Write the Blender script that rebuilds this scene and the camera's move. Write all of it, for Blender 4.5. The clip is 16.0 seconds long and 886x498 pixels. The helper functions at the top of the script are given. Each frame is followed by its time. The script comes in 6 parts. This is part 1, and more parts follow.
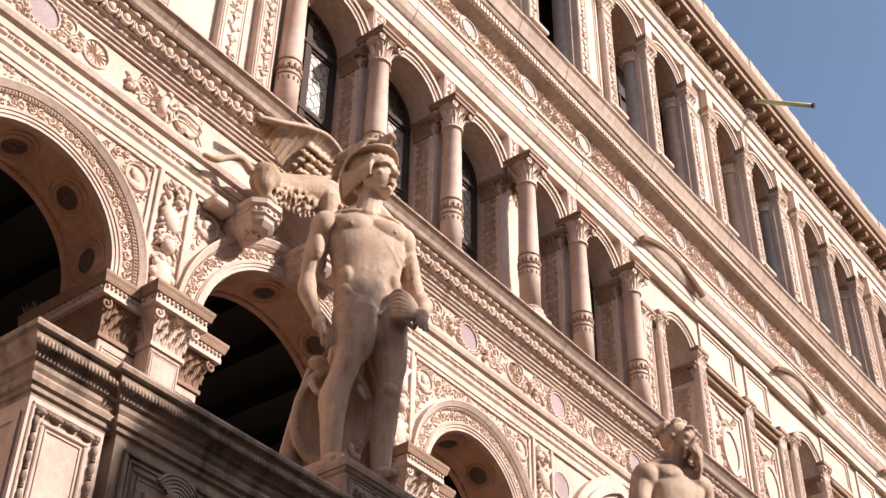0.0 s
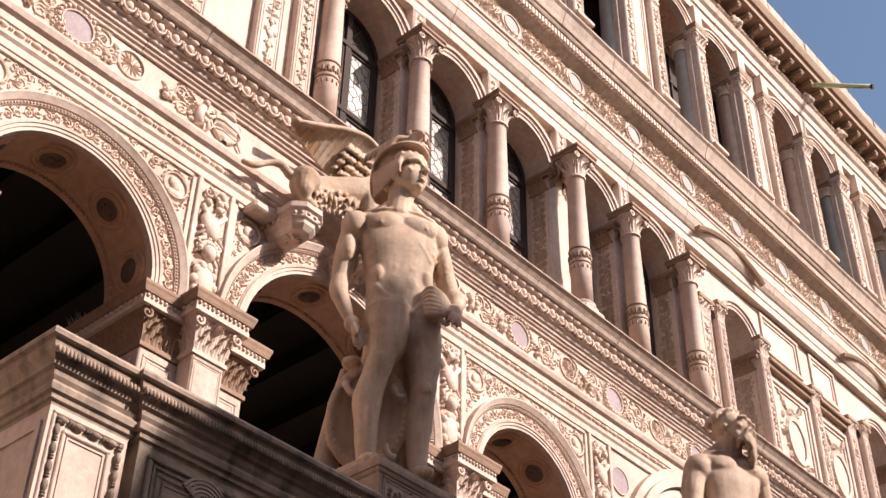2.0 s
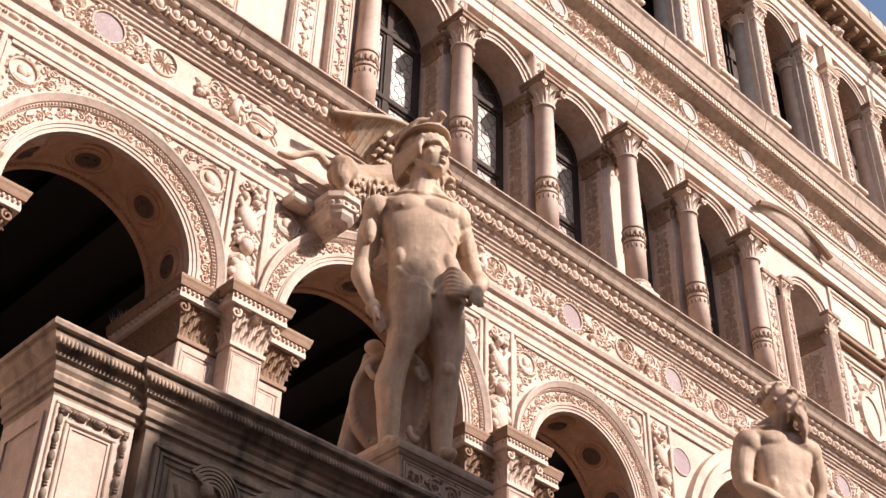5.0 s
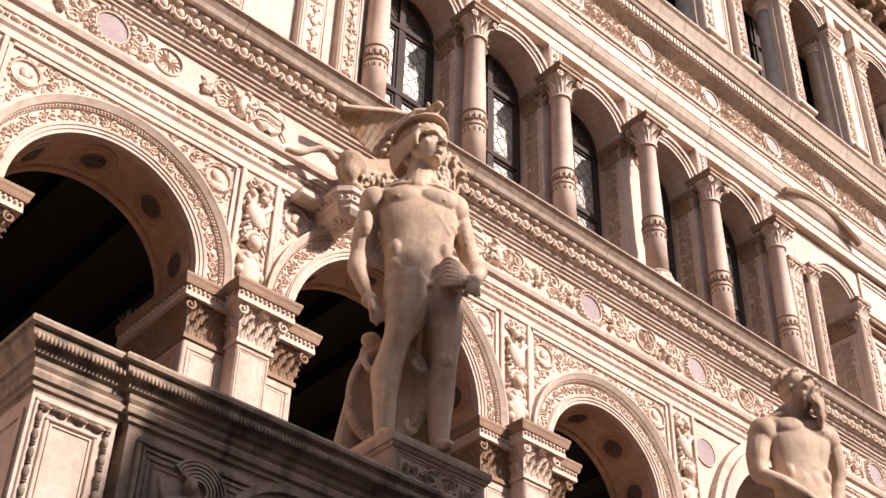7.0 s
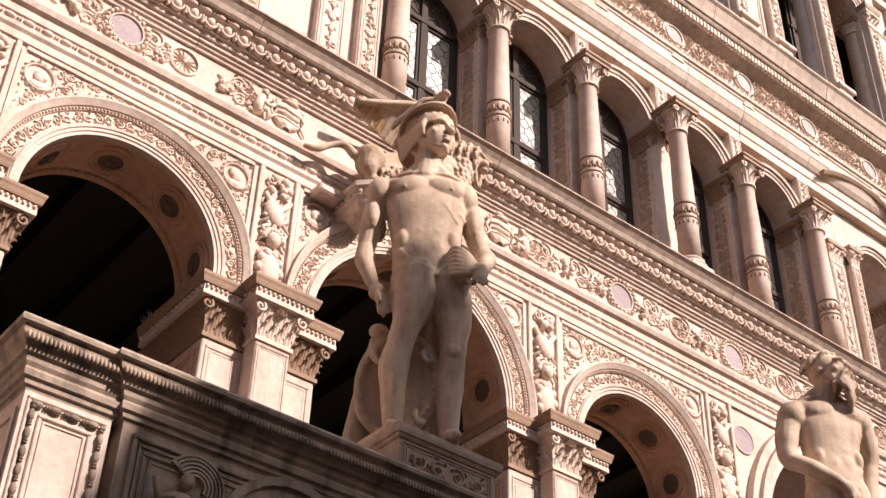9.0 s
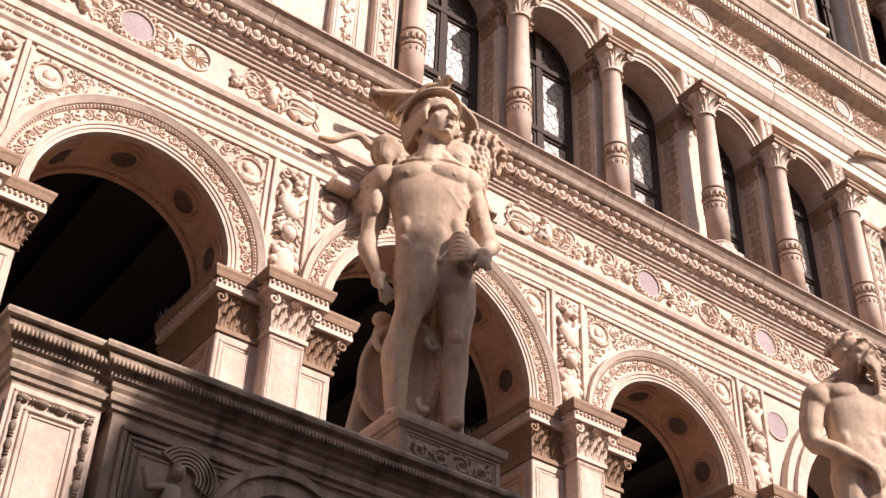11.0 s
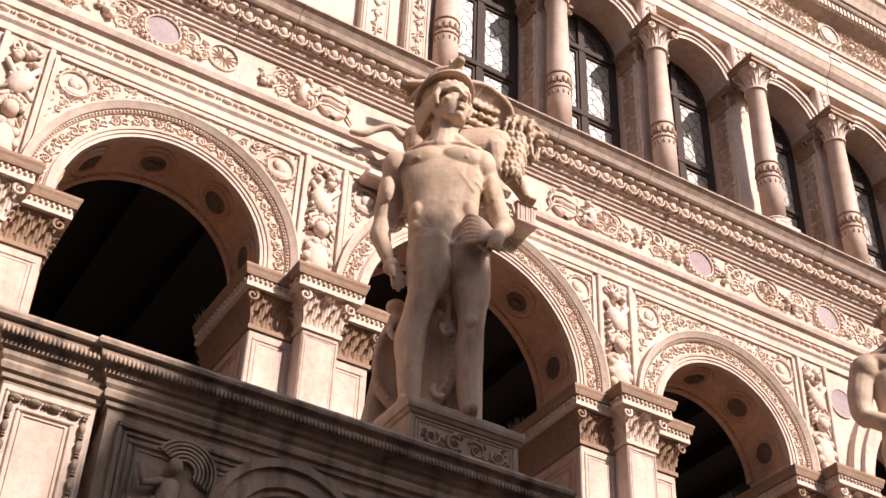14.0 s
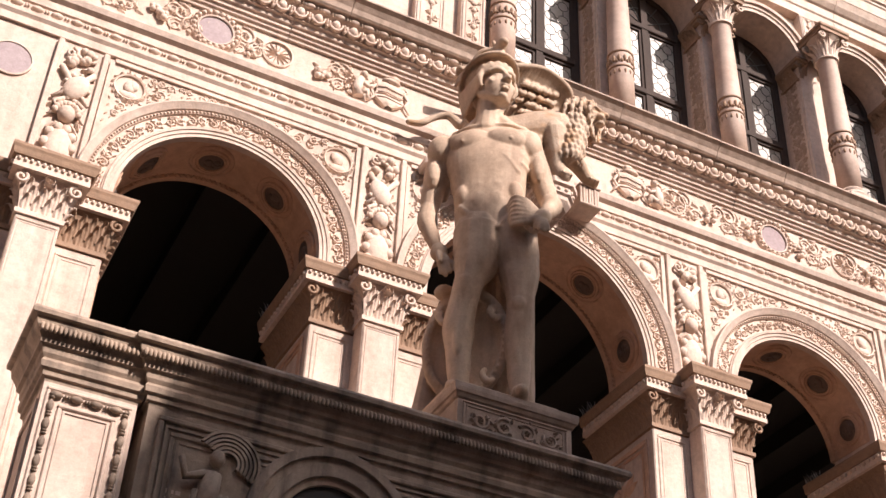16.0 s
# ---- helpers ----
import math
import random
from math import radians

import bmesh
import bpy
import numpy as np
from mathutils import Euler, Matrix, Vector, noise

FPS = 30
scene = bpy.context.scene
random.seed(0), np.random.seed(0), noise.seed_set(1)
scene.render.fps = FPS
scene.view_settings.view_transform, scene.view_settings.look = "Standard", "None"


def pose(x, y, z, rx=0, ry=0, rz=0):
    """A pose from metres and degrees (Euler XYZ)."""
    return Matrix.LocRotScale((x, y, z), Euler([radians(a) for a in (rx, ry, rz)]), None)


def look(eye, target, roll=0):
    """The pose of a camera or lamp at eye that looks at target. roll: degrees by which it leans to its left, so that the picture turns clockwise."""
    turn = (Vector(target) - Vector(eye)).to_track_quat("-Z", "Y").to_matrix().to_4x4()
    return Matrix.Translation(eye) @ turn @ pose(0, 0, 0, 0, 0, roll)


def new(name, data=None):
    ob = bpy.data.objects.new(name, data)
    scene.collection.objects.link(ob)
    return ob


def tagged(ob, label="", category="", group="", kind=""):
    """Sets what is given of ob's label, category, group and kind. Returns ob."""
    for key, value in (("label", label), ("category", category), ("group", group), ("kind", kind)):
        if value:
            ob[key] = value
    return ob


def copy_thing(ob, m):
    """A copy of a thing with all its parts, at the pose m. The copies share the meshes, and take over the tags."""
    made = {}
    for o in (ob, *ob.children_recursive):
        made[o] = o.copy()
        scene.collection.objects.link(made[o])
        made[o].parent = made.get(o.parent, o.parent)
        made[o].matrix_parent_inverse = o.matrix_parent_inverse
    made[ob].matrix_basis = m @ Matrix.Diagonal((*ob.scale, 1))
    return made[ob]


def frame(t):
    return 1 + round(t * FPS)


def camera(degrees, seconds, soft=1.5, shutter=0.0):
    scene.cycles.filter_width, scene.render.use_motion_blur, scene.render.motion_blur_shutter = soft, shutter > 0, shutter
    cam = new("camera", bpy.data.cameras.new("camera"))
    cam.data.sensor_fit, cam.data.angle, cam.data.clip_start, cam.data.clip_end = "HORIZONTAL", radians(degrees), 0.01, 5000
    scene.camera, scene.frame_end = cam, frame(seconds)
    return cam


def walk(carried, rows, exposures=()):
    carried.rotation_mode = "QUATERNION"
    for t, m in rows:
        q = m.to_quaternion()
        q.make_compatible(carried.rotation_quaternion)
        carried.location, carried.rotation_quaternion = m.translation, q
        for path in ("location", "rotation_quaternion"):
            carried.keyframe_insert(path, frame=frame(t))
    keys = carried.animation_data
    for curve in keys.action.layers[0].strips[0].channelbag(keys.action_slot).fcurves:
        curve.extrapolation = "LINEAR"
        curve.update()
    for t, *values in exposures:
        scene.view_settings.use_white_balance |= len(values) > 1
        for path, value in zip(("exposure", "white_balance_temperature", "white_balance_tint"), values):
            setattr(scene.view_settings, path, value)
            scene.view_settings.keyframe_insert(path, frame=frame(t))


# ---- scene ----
cam = camera(36.68, 16.0)
# seconds, x, y, z, tilt, heading, roll
ROWS = [
    (0.0, -4.142, -7.963, 1.600, 128.55, -51.62, 1.05),
    (0.5, -4.065, -8.002, 1.607, 128.61, -50.62, 0.99),
    (1.0, -4.001, -8.037, 1.614, 128.64, -49.65, 0.96),
    (1.5, -3.944, -8.070, 1.626, 128.61, -48.72, 1.06),
    (2.0, -3.891, -8.109, 1.631, 128.56, -47.78, 1.18),
    (2.5, -3.831, -8.144, 1.624, 128.49, -46.79, 1.30),
    (3.0, -3.764, -8.175, 1.622, 128.40, -45.86, 1.45),
    (3.5, -3.702, -8.218, 1.623, 128.30, -45.06, 1.56),
    (4.0, -3.633, -8.271, 1.619, 128.26, -44.30, 1.61),
    (6.5, -3.263, -8.461, 1.627, 128.10, -41.36, 1.82),
    (7.0, -3.181, -8.501, 1.635, 128.09, -40.67, 1.84),
    (7.5, -3.100, -8.542, 1.643, 128.07, -39.92, 1.85),
    (8.0, -3.021, -8.578, 1.652, 128.03, -39.19, 1.86),
    (8.5, -2.942, -8.604, 1.656, 128.00, -38.44, 1.87),
    (9.0, -2.857, -8.622, 1.657, 127.94, -37.66, 1.99),
    (11.5, -2.428, -8.738, 1.679, 127.73, -34.19, 2.30),
    (12.0, -2.339, -8.763, 1.680, 127.72, -33.52, 2.31),
    (12.5, -2.250, -8.789, 1.679, 127.70, -32.82, 2.34),
    (13.0, -2.162, -8.808, 1.683, 127.67, -32.08, 2.37),
    (13.5, -2.071, -8.828, 1.688, 127.65, -31.16, 2.38),
    (14.0, -1.984, -8.846, 1.697, 127.62, -29.90, 2.44),
    (14.5, -1.898, -8.865, 1.705, 127.55, -28.44, 2.53),
    (15.0, -1.819, -8.877, 1.708, 127.46, -27.15, 2.61),
    (15.5, -1.742, -8.882, 1.712, 127.34, -25.96, 2.77),
    (16.0, -1.660, -8.890, 1.712, 127.21, -24.83, 2.96),
]
walk(cam, [(t, pose(x, y, z, tilt, 0, heading) @ pose(0, 0, 0, 0, 0, roll)) for t, x, y, z, tilt, heading, roll in ROWS])

# ---- light ----
SUN = Vector((0.42, -1.0, 0.75)).normalized()
sun_el = math.asin(SUN.z)
sun_az = math.atan2(SUN.x, SUN.y)
world = bpy.data.worlds.new("sky")
scene.world = world
world.use_nodes = True
wn = world.node_tree.nodes
sky = wn.new("ShaderNodeTexSky")
sky.sky_type = "NISHITA"
sky.sun_disc = False
sky.sun_elevation = sun_el
sky.sun_rotation = sun_az
sky.air_density = 1.0
sky.dust_density = 2.0
world.node_tree.links.new(sky.outputs[0], wn["Background"].inputs[0])
wn["Background"].inputs[1].default_value = 0.074
sun = bpy.data.lights.new("sun", "SUN")
sun.energy = 3.3
sun.angle = radians(0.5)
sun.color = (1.0, 0.875, 0.83)
new("sun", sun).matrix_world = look(SUN * 60, (0, 0, 0))
scene.view_settings.exposure = 1.22


# ---- materials ----
def material(name, base, dark, rough=0.75, stain=0.5, grain=14.0, bump=0.25, streak=0.0, metal=0.0, vary=0.0, lichen=None):
    m = bpy.data.materials.new(name)
    m.use_nodes = True
    t = m.node_tree
    n, l = t.nodes, t.links
    b = n["Principled BSDF"]
    b.inputs["Roughness"].default_value = rough
    b.inputs["Metallic"].default_value = metal
    geo = n.new("ShaderNodeNewGeometry")
    big = n.new("ShaderNodeTexNoise")
    big.inputs["Scale"].default_value = 1.3
    big.inputs["Detail"].default_value = 8
    big.inputs["Roughness"].default_value = 0.65
    l.new(geo.outputs["Position"], big.inputs["Vector"])
    ramp = n.new("ShaderNodeMapRange")
    ramp.inputs["From Min"].default_value = 0.42
    ramp.inputs["From Max"].default_value = 0.72
    ramp.inputs["To Max"].default_value = stain
    l.new(big.outputs[0], ramp.inputs[0])
    fine = n.new("ShaderNodeTexNoise")
    fine.inputs["Scale"].default_value = grain
    fine.inputs["Detail"].default_value = 10
    fine.inputs["Roughness"].default_value = 0.7
    l.new(geo.outputs["Position"], fine.inputs["Vector"])
    mix = n.new("ShaderNodeMix")
    mix.data_type = "RGBA"
    mix.inputs["A"].default_value = (*base, 1)
    mix.inputs["B"].default_value = (*dark, 1)
    l.new(ramp.outputs[0], mix.inputs["Factor"])
    last = mix.outputs["Result"]
    if streak:
        mp = n.new("ShaderNodeMapping")
        mp.inputs["Scale"].default_value = (9, 9, 0.7)
        l.new(geo.outputs["Position"], mp.inputs["Vector"])
        st = n.new("ShaderNodeTexNoise")
        st.inputs["Scale"].default_value = 1.0
        st.inputs["Detail"].default_value = 6
        l.new(mp.outputs[0], st.inputs["Vector"])
        r2 = n.new("ShaderNodeMapRange")
        r2.inputs["From Min"].default_value = 0.48
        r2.inputs["From Max"].default_value = 0.7
        r2.inputs["To Max"].default_value = streak
        l.new(st.outputs[0], r2.inputs[0])
        m2 = n.new("ShaderNodeMix")
        m2.data_type = "RGBA"
        l.new(last, m2.inputs["A"])
        m2.inputs["B"].default_value = (*dark, 1)
        l.new(r2.outputs[0], m2.inputs["Factor"])
        last = m2.outputs["Result"]
    if lichen:
        vo = n.new("ShaderNodeTexNoise")
        vo.inputs["Scale"].default_value = 4.5
        vo.inputs["Detail"].default_value = 7
        l.new(geo.outputs["Position"], vo.inputs["Vector"])
        r3 = n.new("ShaderNodeMapRange")
        r3.inputs["From Min"].default_value = 0.55
        r3.inputs["From Max"].default_value = 0.7
        r3.inputs["To Max"].default_value = 0.75
        l.new(vo.outputs[0], r3.inputs[0])
        m4 = n.new("ShaderNodeMix")
        m4.data_type = "RGBA"
        l.new(last, m4.inputs["A"])
        m4.inputs["B"].default_value = (*lichen, 1)
        l.new(r3.outputs[0], m4.inputs["Factor"])
        last = m4.outputs["Result"]
    g = n.new("ShaderNodeMapRange")
    g.inputs["From Min"].default_value = 0.3
    g.inputs["From Max"].default_value = 0.7
    g.inputs["To Min"].default_value = 0.78
    g.inputs["To Max"].default_value = 1.1
    l.new(fine.outputs[0], g.inputs[0])
    m3 = n.new("ShaderNodeMix")
    m3.data_type = "RGBA"
    m3.blend_type = "MULTIPLY"
    m3.inputs["Factor"].default_value = 1.0
    l.new(last, m3.inputs["A"])
    l.new(g.outputs[0], m3.inputs["B"])
    last = m3.outputs["Result"]
    dust = n.new("ShaderNodeTexNoise")
    dust.inputs["Scale"].default_value = 47.0
    dust.inputs["Detail"].default_value = 9
    dust.inputs["Roughness"].default_value = 0.85
    dust.inputs["Distortion"].default_value = 1.5
    l.new(geo.outputs["Position"], dust.inputs["Vector"])
    g2 = n.new("ShaderNodeMapRange")
    g2.inputs["From Min"].default_value = 0.32
    g2.inputs["From Max"].default_value = 0.62
    g2.inputs["To Min"].default_value = 0.88
    g2.inputs["To Max"].default_value = 1.07
    l.new(dust.outputs[0], g2.inputs[0])
    m6 = n.new("ShaderNodeMix")
    m6.data_type = "RGBA"
    m6.blend_type = "MULTIPLY"
    m6.inputs["Factor"].default_value = 1.0
    l.new(last, m6.inputs["A"])
    l.new(g2.outputs[0], m6.inputs["B"])
    last = m6.outputs["Result"]
    if vary:
        oi = n.new("ShaderNodeObjectInfo")
        mv = n.new("ShaderNodeMapRange")
        mv.inputs["To Min"].default_value = 1 - vary
        mv.inputs["To Max"].default_value = 1.0
        l.new(oi.outputs["Random"], mv.inputs[0])
        m5 = n.new("ShaderNodeMix")
        m5.data_type = "RGBA"
        m5.blend_type = "MULTIPLY"
        m5.inputs["Factor"].default_value = 1.0
        l.new(last, m5.inputs["A"])
        l.new(mv.outputs[0], m5.inputs["B"])
        last = m5.outputs["Result"]
    l.new(last, b.inputs["Base Color"])
    bp = n.new("ShaderNodeBump")
    bp.inputs["Strength"].default_value = bump
    bp.inputs["Distance"].default_value = 0.02
    l.new(fine.outputs[0], bp.inputs["Height"])
    l.new(bp.outputs[0], b.inputs["Normal"])
    return m


STONE = material("pale_stone", (0.65, 0.515, 0.425), (0.4, 0.27, 0.2), stain=0.6, streak=0.4, bump=0.32)
CARVED = material("carved_stone", (0.7, 0.55, 0.45), (0.43, 0.285, 0.195), stain=0.5, grain=22, bump=0.35)
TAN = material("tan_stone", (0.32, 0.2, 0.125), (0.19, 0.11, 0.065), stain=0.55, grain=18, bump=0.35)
BROWN = material("weathered_stone", (0.48, 0.355, 0.275), (0.24, 0.165, 0.12), stain=0.6, streak=0.55, bump=0.35)
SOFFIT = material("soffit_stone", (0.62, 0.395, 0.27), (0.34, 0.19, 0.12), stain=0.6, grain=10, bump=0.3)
MARBLE = material("pink_marble", (0.62, 0.46, 0.37), (0.46, 0.29, 0.21), rough=0.68, stain=0.55, grain=6, bump=0.08, streak=0.3, vary=0.12)
GREYM = material("grey_marble", (0.4, 0.36, 0.335), (0.27, 0.235, 0.215), rough=0.68, stain=0.6, grain=6, bump=0.08, streak=0.3, vary=0.15)
STATUE = material("statue_marble", (0.63, 0.465, 0.335), (0.25, 0.145, 0.085), rough=0.72, stain=0.65, grain=11, bump=0.22, streak=0.45)
LION = material("lion_stone", (0.55, 0.41, 0.3), (0.28, 0.165, 0.09), stain=0.7, grain=16, bump=0.5, lichen=(0.42, 0.22, 0.09))
DARKST = material("sooty_stone", (0.46, 0.34, 0.25), (0.06, 0.042, 0.032), stain=0.7, streak=0.75, bump=0.5)
PORPH = material("porphyry", (0.39, 0.31, 0.31), (0.27, 0.19, 0.195), rough=0.85, stain=0.7, grain=30, bump=0.06)
BRONZE = material("dark_medallion", (0.15, 0.1, 0.075), (0.07, 0.048, 0.035), rough=0.6, stain=0.6, grain=25, bump=0.4)
WOOD = material("dark_wood", (0.05, 0.03, 0.022), (0.022, 0.014, 0.01), rough=0.85, stain=0.6, grain=20)
LEAD = material("lead", (0.07, 0.065, 0.06), (0.04, 0.04, 0.04), rough=0.6, stain=0.4)
# near black: the shade of the interiors is put into this colour
INSIDE_SHADE = material("shade_black_plaster", (0.04, 0.034, 0.03), (0.024, 0.02, 0.017), stain=0.5)
# ceiling wood taken almost to black to carry the loggia's shade
BEAM_SHADE = material("shade_black_wood", (0.012, 0.009, 0.007), (0.007, 0.005, 0.004), stain=0.5)
TERRAZZO = material("terrazzo", (0.32, 0.23, 0.18), (0.22, 0.15, 0.11), stain=0.5, grain=40, bump=0.05)
TILE = material("roof_tile", (0.45, 0.27, 0.17), (0.28, 0.18, 0.12), stain=0.6)
PAVE = material("paving", (0.15, 0.13, 0.115), (0.09, 0.08, 0.07), stain=0.5)
BRICK = material("courtyard_brick", (0.24, 0.15, 0.11), (0.16, 0.1, 0.075), stain=0.5)
IRON = material("painted_metal", (0.45, 0.52, 0.30), (0.35, 0.40, 0.22), rough=0.5, stain=0.3)
STEEL = material("steel_spikes", (0.6, 0.58, 0.55), (0.5, 0.48, 0.45), rough=0.3, stain=0.3, metal=1.0)


def pane_material():
    m = bpy.data.materials.new("leaded_pane")
    m.use_nodes = True
    n, l = m.node_tree.nodes, m.node_tree.links
    b = n["Principled BSDF"]
    geo = n.new("ShaderNodeNewGeometry")
    no = n.new("ShaderNodeTexNoise")
    no.inputs["Scale"].default_value = 5
    no.inputs["Detail"].default_value = 4
    l.new(geo.outputs["Position"], no.inputs["Vector"])
    r = n.new("ShaderNodeValToRGB")
    r.color_ramp.elements[0].position, r.color_ramp.elements[0].color = 0.3, (0.3, 0.262, 0.23, 1)
    r.color_ramp.elements[1].position, r.color_ramp.elements[1].color = 0.7, (0.44, 0.395, 0.35, 1)
    l.new(no.outputs[0], r.inputs[0])
    l.new(r.outputs[0], b.inputs["Base Color"])
    b.inputs["Roughness"].default_value = 0.35
    bp = n.new("ShaderNodeBump")
    bp.inputs["Strength"].default_value = 0.25
    l.new(no.outputs[0], bp.inputs["Height"])
    l.new(bp.outputs[0], b.inputs["Normal"])
    return m


PANE = pane_material()


# ---- building kit ----
def link(name, bm, mat, parent=None, label="", smooth=False):
    me = bpy.data.meshes.new(name)
    if smooth:
        for f in bm.faces:
            f.smooth = True
    bm.to_mesh(me)
    bm.free()
    me.materials.append(mat)
    ob = new(name, me)
    if parent:
        ob.parent = parent
    if label:
        ob["label"] = label
    return ob


part = link


def thing(name, label, category, group="", kind="", at=(0, 0, 0)):
    ob = new(name)
    ob.location = at
    return tagged(ob, label, category, group, kind)


def box(bm, x0, x1, y0, y1, z0, z1, bev=0.0):
    v = [bm.verts.new((x, y, z)) for x in (x0, x1) for y in (y0, y1) for z in (z0, z1)]
    fs = [bm.faces.new([v[i] for i in q]) for q in ((0, 1, 3, 2), (4, 6, 7, 5), (0, 4, 5, 1), (2, 3, 7, 6), (0, 2, 6, 4), (1, 5, 7, 3))]
    if bev:
        es = list({e for f in fs for e in f.edges})
        bmesh.ops.bevel(bm, geom=es, offset=bev, segments=1, affect="EDGES")


def extrude(bm, prof, x0, x1, wob=0.0, step=0.6):
    """A moulding: a closed outline of (y, z) drawn out along x."""
    n = max(1, int((x1 - x0) / step)) if wob else 1
    rows = []
    for i in range(n + 1):
        x = x0 + (x1 - x0) * i / n
        dz = wob * noise.noise((x * 0.7, prof[0][1], 0))
        rows.append([bm.verts.new((x, y, z + dz)) for y, z in prof])
    k = len(prof)
    for a, b in zip(rows, rows[1:]):
        for i in range(k):
            bm.faces.new((a[i], a[(i + 1) % k], b[(i + 1) % k], b[i]))
    bm.faces.new(rows[0][::-1])
    bm.faces.new(rows[-1])


def courses(bm, prof, x0, x1, seed, least=0.9, most=1.7):
    """A moulding laid in blocks with open joints, each a hair out of line."""
    rnd = random.Random(seed)
    x = x0
    while x < x1 - 0.3:
        w = rnd.uniform(least, most)
        dy, dz = rnd.uniform(-0.004, 0.004), rnd.uniform(-0.0015, 0.0015)
        extrude(bm, [(y + (dy if y < 0.2 else 0.0), z + dz) for y, z in prof], x, min(x + w - 0.007, x1))
        x += w


def ring(bm, cx, cz, prof, a0=0.0, a1=180.0, n=40):
    """An arch band: a closed outline of (radius, y) swept round an axis along y."""
    rows = []
    for i in range(n + 1):
        a = radians(a0 + (a1 - a0) * i / n)
        rows.append([bm.verts.new((cx + r * math.cos(a), y, cz + r * math.sin(a))) for r, y in prof])
    k = len(prof)
    closed = abs(a1 - a0) >= 359.9
    for a, b in zip(rows, rows[1:]):
        for i in range(k):
            bm.faces.new((a[i], b[i], b[(i + 1) % k], a[(i + 1) % k]))
    if not closed:
        bm.faces.new(rows[0])
        bm.faces.new(rows[-1][::-1])


def lathe(bm, cx, cy, prof, n=20):
    rows = [[bm.verts.new((cx + r * math.cos(6.2832 * i / n), cy + r * math.sin(6.2832 * i / n), z)) for i in range(n)] for r, z in prof]
    for a, b in zip(rows, rows[1:]):
        for i in range(n):
            bm.faces.new((a[i], a[(i + 1) % n], b[(i + 1) % n], b[i]))
    bm.faces.new(rows[0][::-1])
    bm.faces.new(rows[-1])


BALLS = {}
for sub in (1, 2, 3):
    tmp = bmesh.new()
    bmesh.ops.create_icosphere(tmp, subdivisions=sub, radius=1)
    tmp.verts.index_update()
    BALLS[sub] = ([v.co.copy() for v in tmp.verts], [[v.index for v in f.verts] for f in tmp.faces])
    tmp.free()


def blob(bm, c, r, sub=1, rot=None):
    r = (r, r, r) if isinstance(r, (int, float)) else r
    m = Matrix.Translation(c) @ (rot or Matrix()) @ Matrix.Diagonal((*r, 1))
    if max(r) > 0.04:
        sub = max(sub, 2)
    co, fs = BALLS[sub]
    vs = [bm.verts.new(m @ p) for p in co]
    for f in fs:
        bm.faces.new([vs[i] for i in f]).smooth = True


def tube(bm, pts, r0, r1=None, n=5):
    """A tapering round strand through points."""
    r1 = r0 if r1 is None else r1
    pts = [Vector(p) for p in pts]
    rows = []
    for i, p in enumerate(pts):
        d = (pts[min(i + 1, len(pts) - 1)] - pts[max(i - 1, 0)]).normalized()
        u = d.cross(Vector((0.13, 0.97, 0.21))).normalized()
        w = d.cross(u)
        r = r0 + (r1 - r0) * i / (len(pts) - 1)
        rows.append([bm.verts.new(p + r * (math.cos(6.2832 * j / n) * u + math.sin(6.2832 * j / n) * w)) for j in range(n)])
    for a, b in zip(rows, rows[1:]):
        for j in range(n):
            bm.faces.new((a[j], a[(j + 1) % n], b[(j + 1) % n], b[j])).smooth = True
    bm.faces.new(rows[0][::-1])
    bm.faces.new(rows[-1])


def leaf(bm, x, y, z, ang, ln, wd, th):
    """A raised leaf lying on a wall that faces -y."""
    c, s = math.cos(ang), math.sin(ang)
    out = []
    for u, w, h in ((0, 0, 0), (0.3, 0.5, 0), (0.65, 0.42, 0), (1, 0, 0), (0.65, -0.42, 0), (0.3, -0.5, 0), (0.2, 0, 1), (0.55, 0, 1), (0.9, 0, 0.7)):
        a, b = u * ln, w * wd
        out.append(bm.verts.new((x + a * c - b * s, y - h * th, z + a * s + b * c)))
    for q in ((0, 1, 6), (1, 2, 7, 6), (2, 3, 8, 7), (3, 4, 8), (4, 5, 6, 7), (5, 0, 6), (4, 7, 8)):
        try:
            bm.faces.new([out[i] for i in q])
        except ValueError:
            pass


def scroll(bm, x, y, z, r, turn=1, start=0.0, th=0.03, flower=True):
    """A spiral tendril with leaves and a flower in its eye."""
    pts = []
    for i in range(15):
        k = i / 14
        a = start + turn * k * 8.5
        rr = r * (1 - 0.75 * k)
        pts.append((x + rr * math.cos(a), y - 0.3 * th, z + rr * math.sin(a)))
    tube(bm, pts, 0.09 * r + 0.006, 0.05 * r + 0.004, 5)
    for i in (1, 3, 5, 7):
        p = pts[i]
        a = math.atan2(p[2] - z, p[0] - x)
        leaf(bm, p[0], y, p[2], a + turn * 0.9, r * 0.55, r * 0.36, th)
    if flower:
        for i in range(5):
            a = start + i * 1.2566
            leaf(bm, x, y, z, a, r * 0.3, r * 0.26, th)
        blob(bm, (x, y - th * 0.6, z), (r * 0.09, th * 0.6, r * 0.09))


def rosette(bm, x, y, z, r, n=10, th=0.025):
    ring(bm, x, z, [(r * 0.88, y), (r, y), (r, y - th), (r * 0.9, y - th * 1.3)], 0, 360, 24)
    for i in range(n):
        leaf(bm, x, y, z, 6.2832 * i / n, r * 0.85, r * 1.6 / n, th)
    blob(bm, (x, y - th * 0.6, z), (r * 0.16, th, r * 0.16))


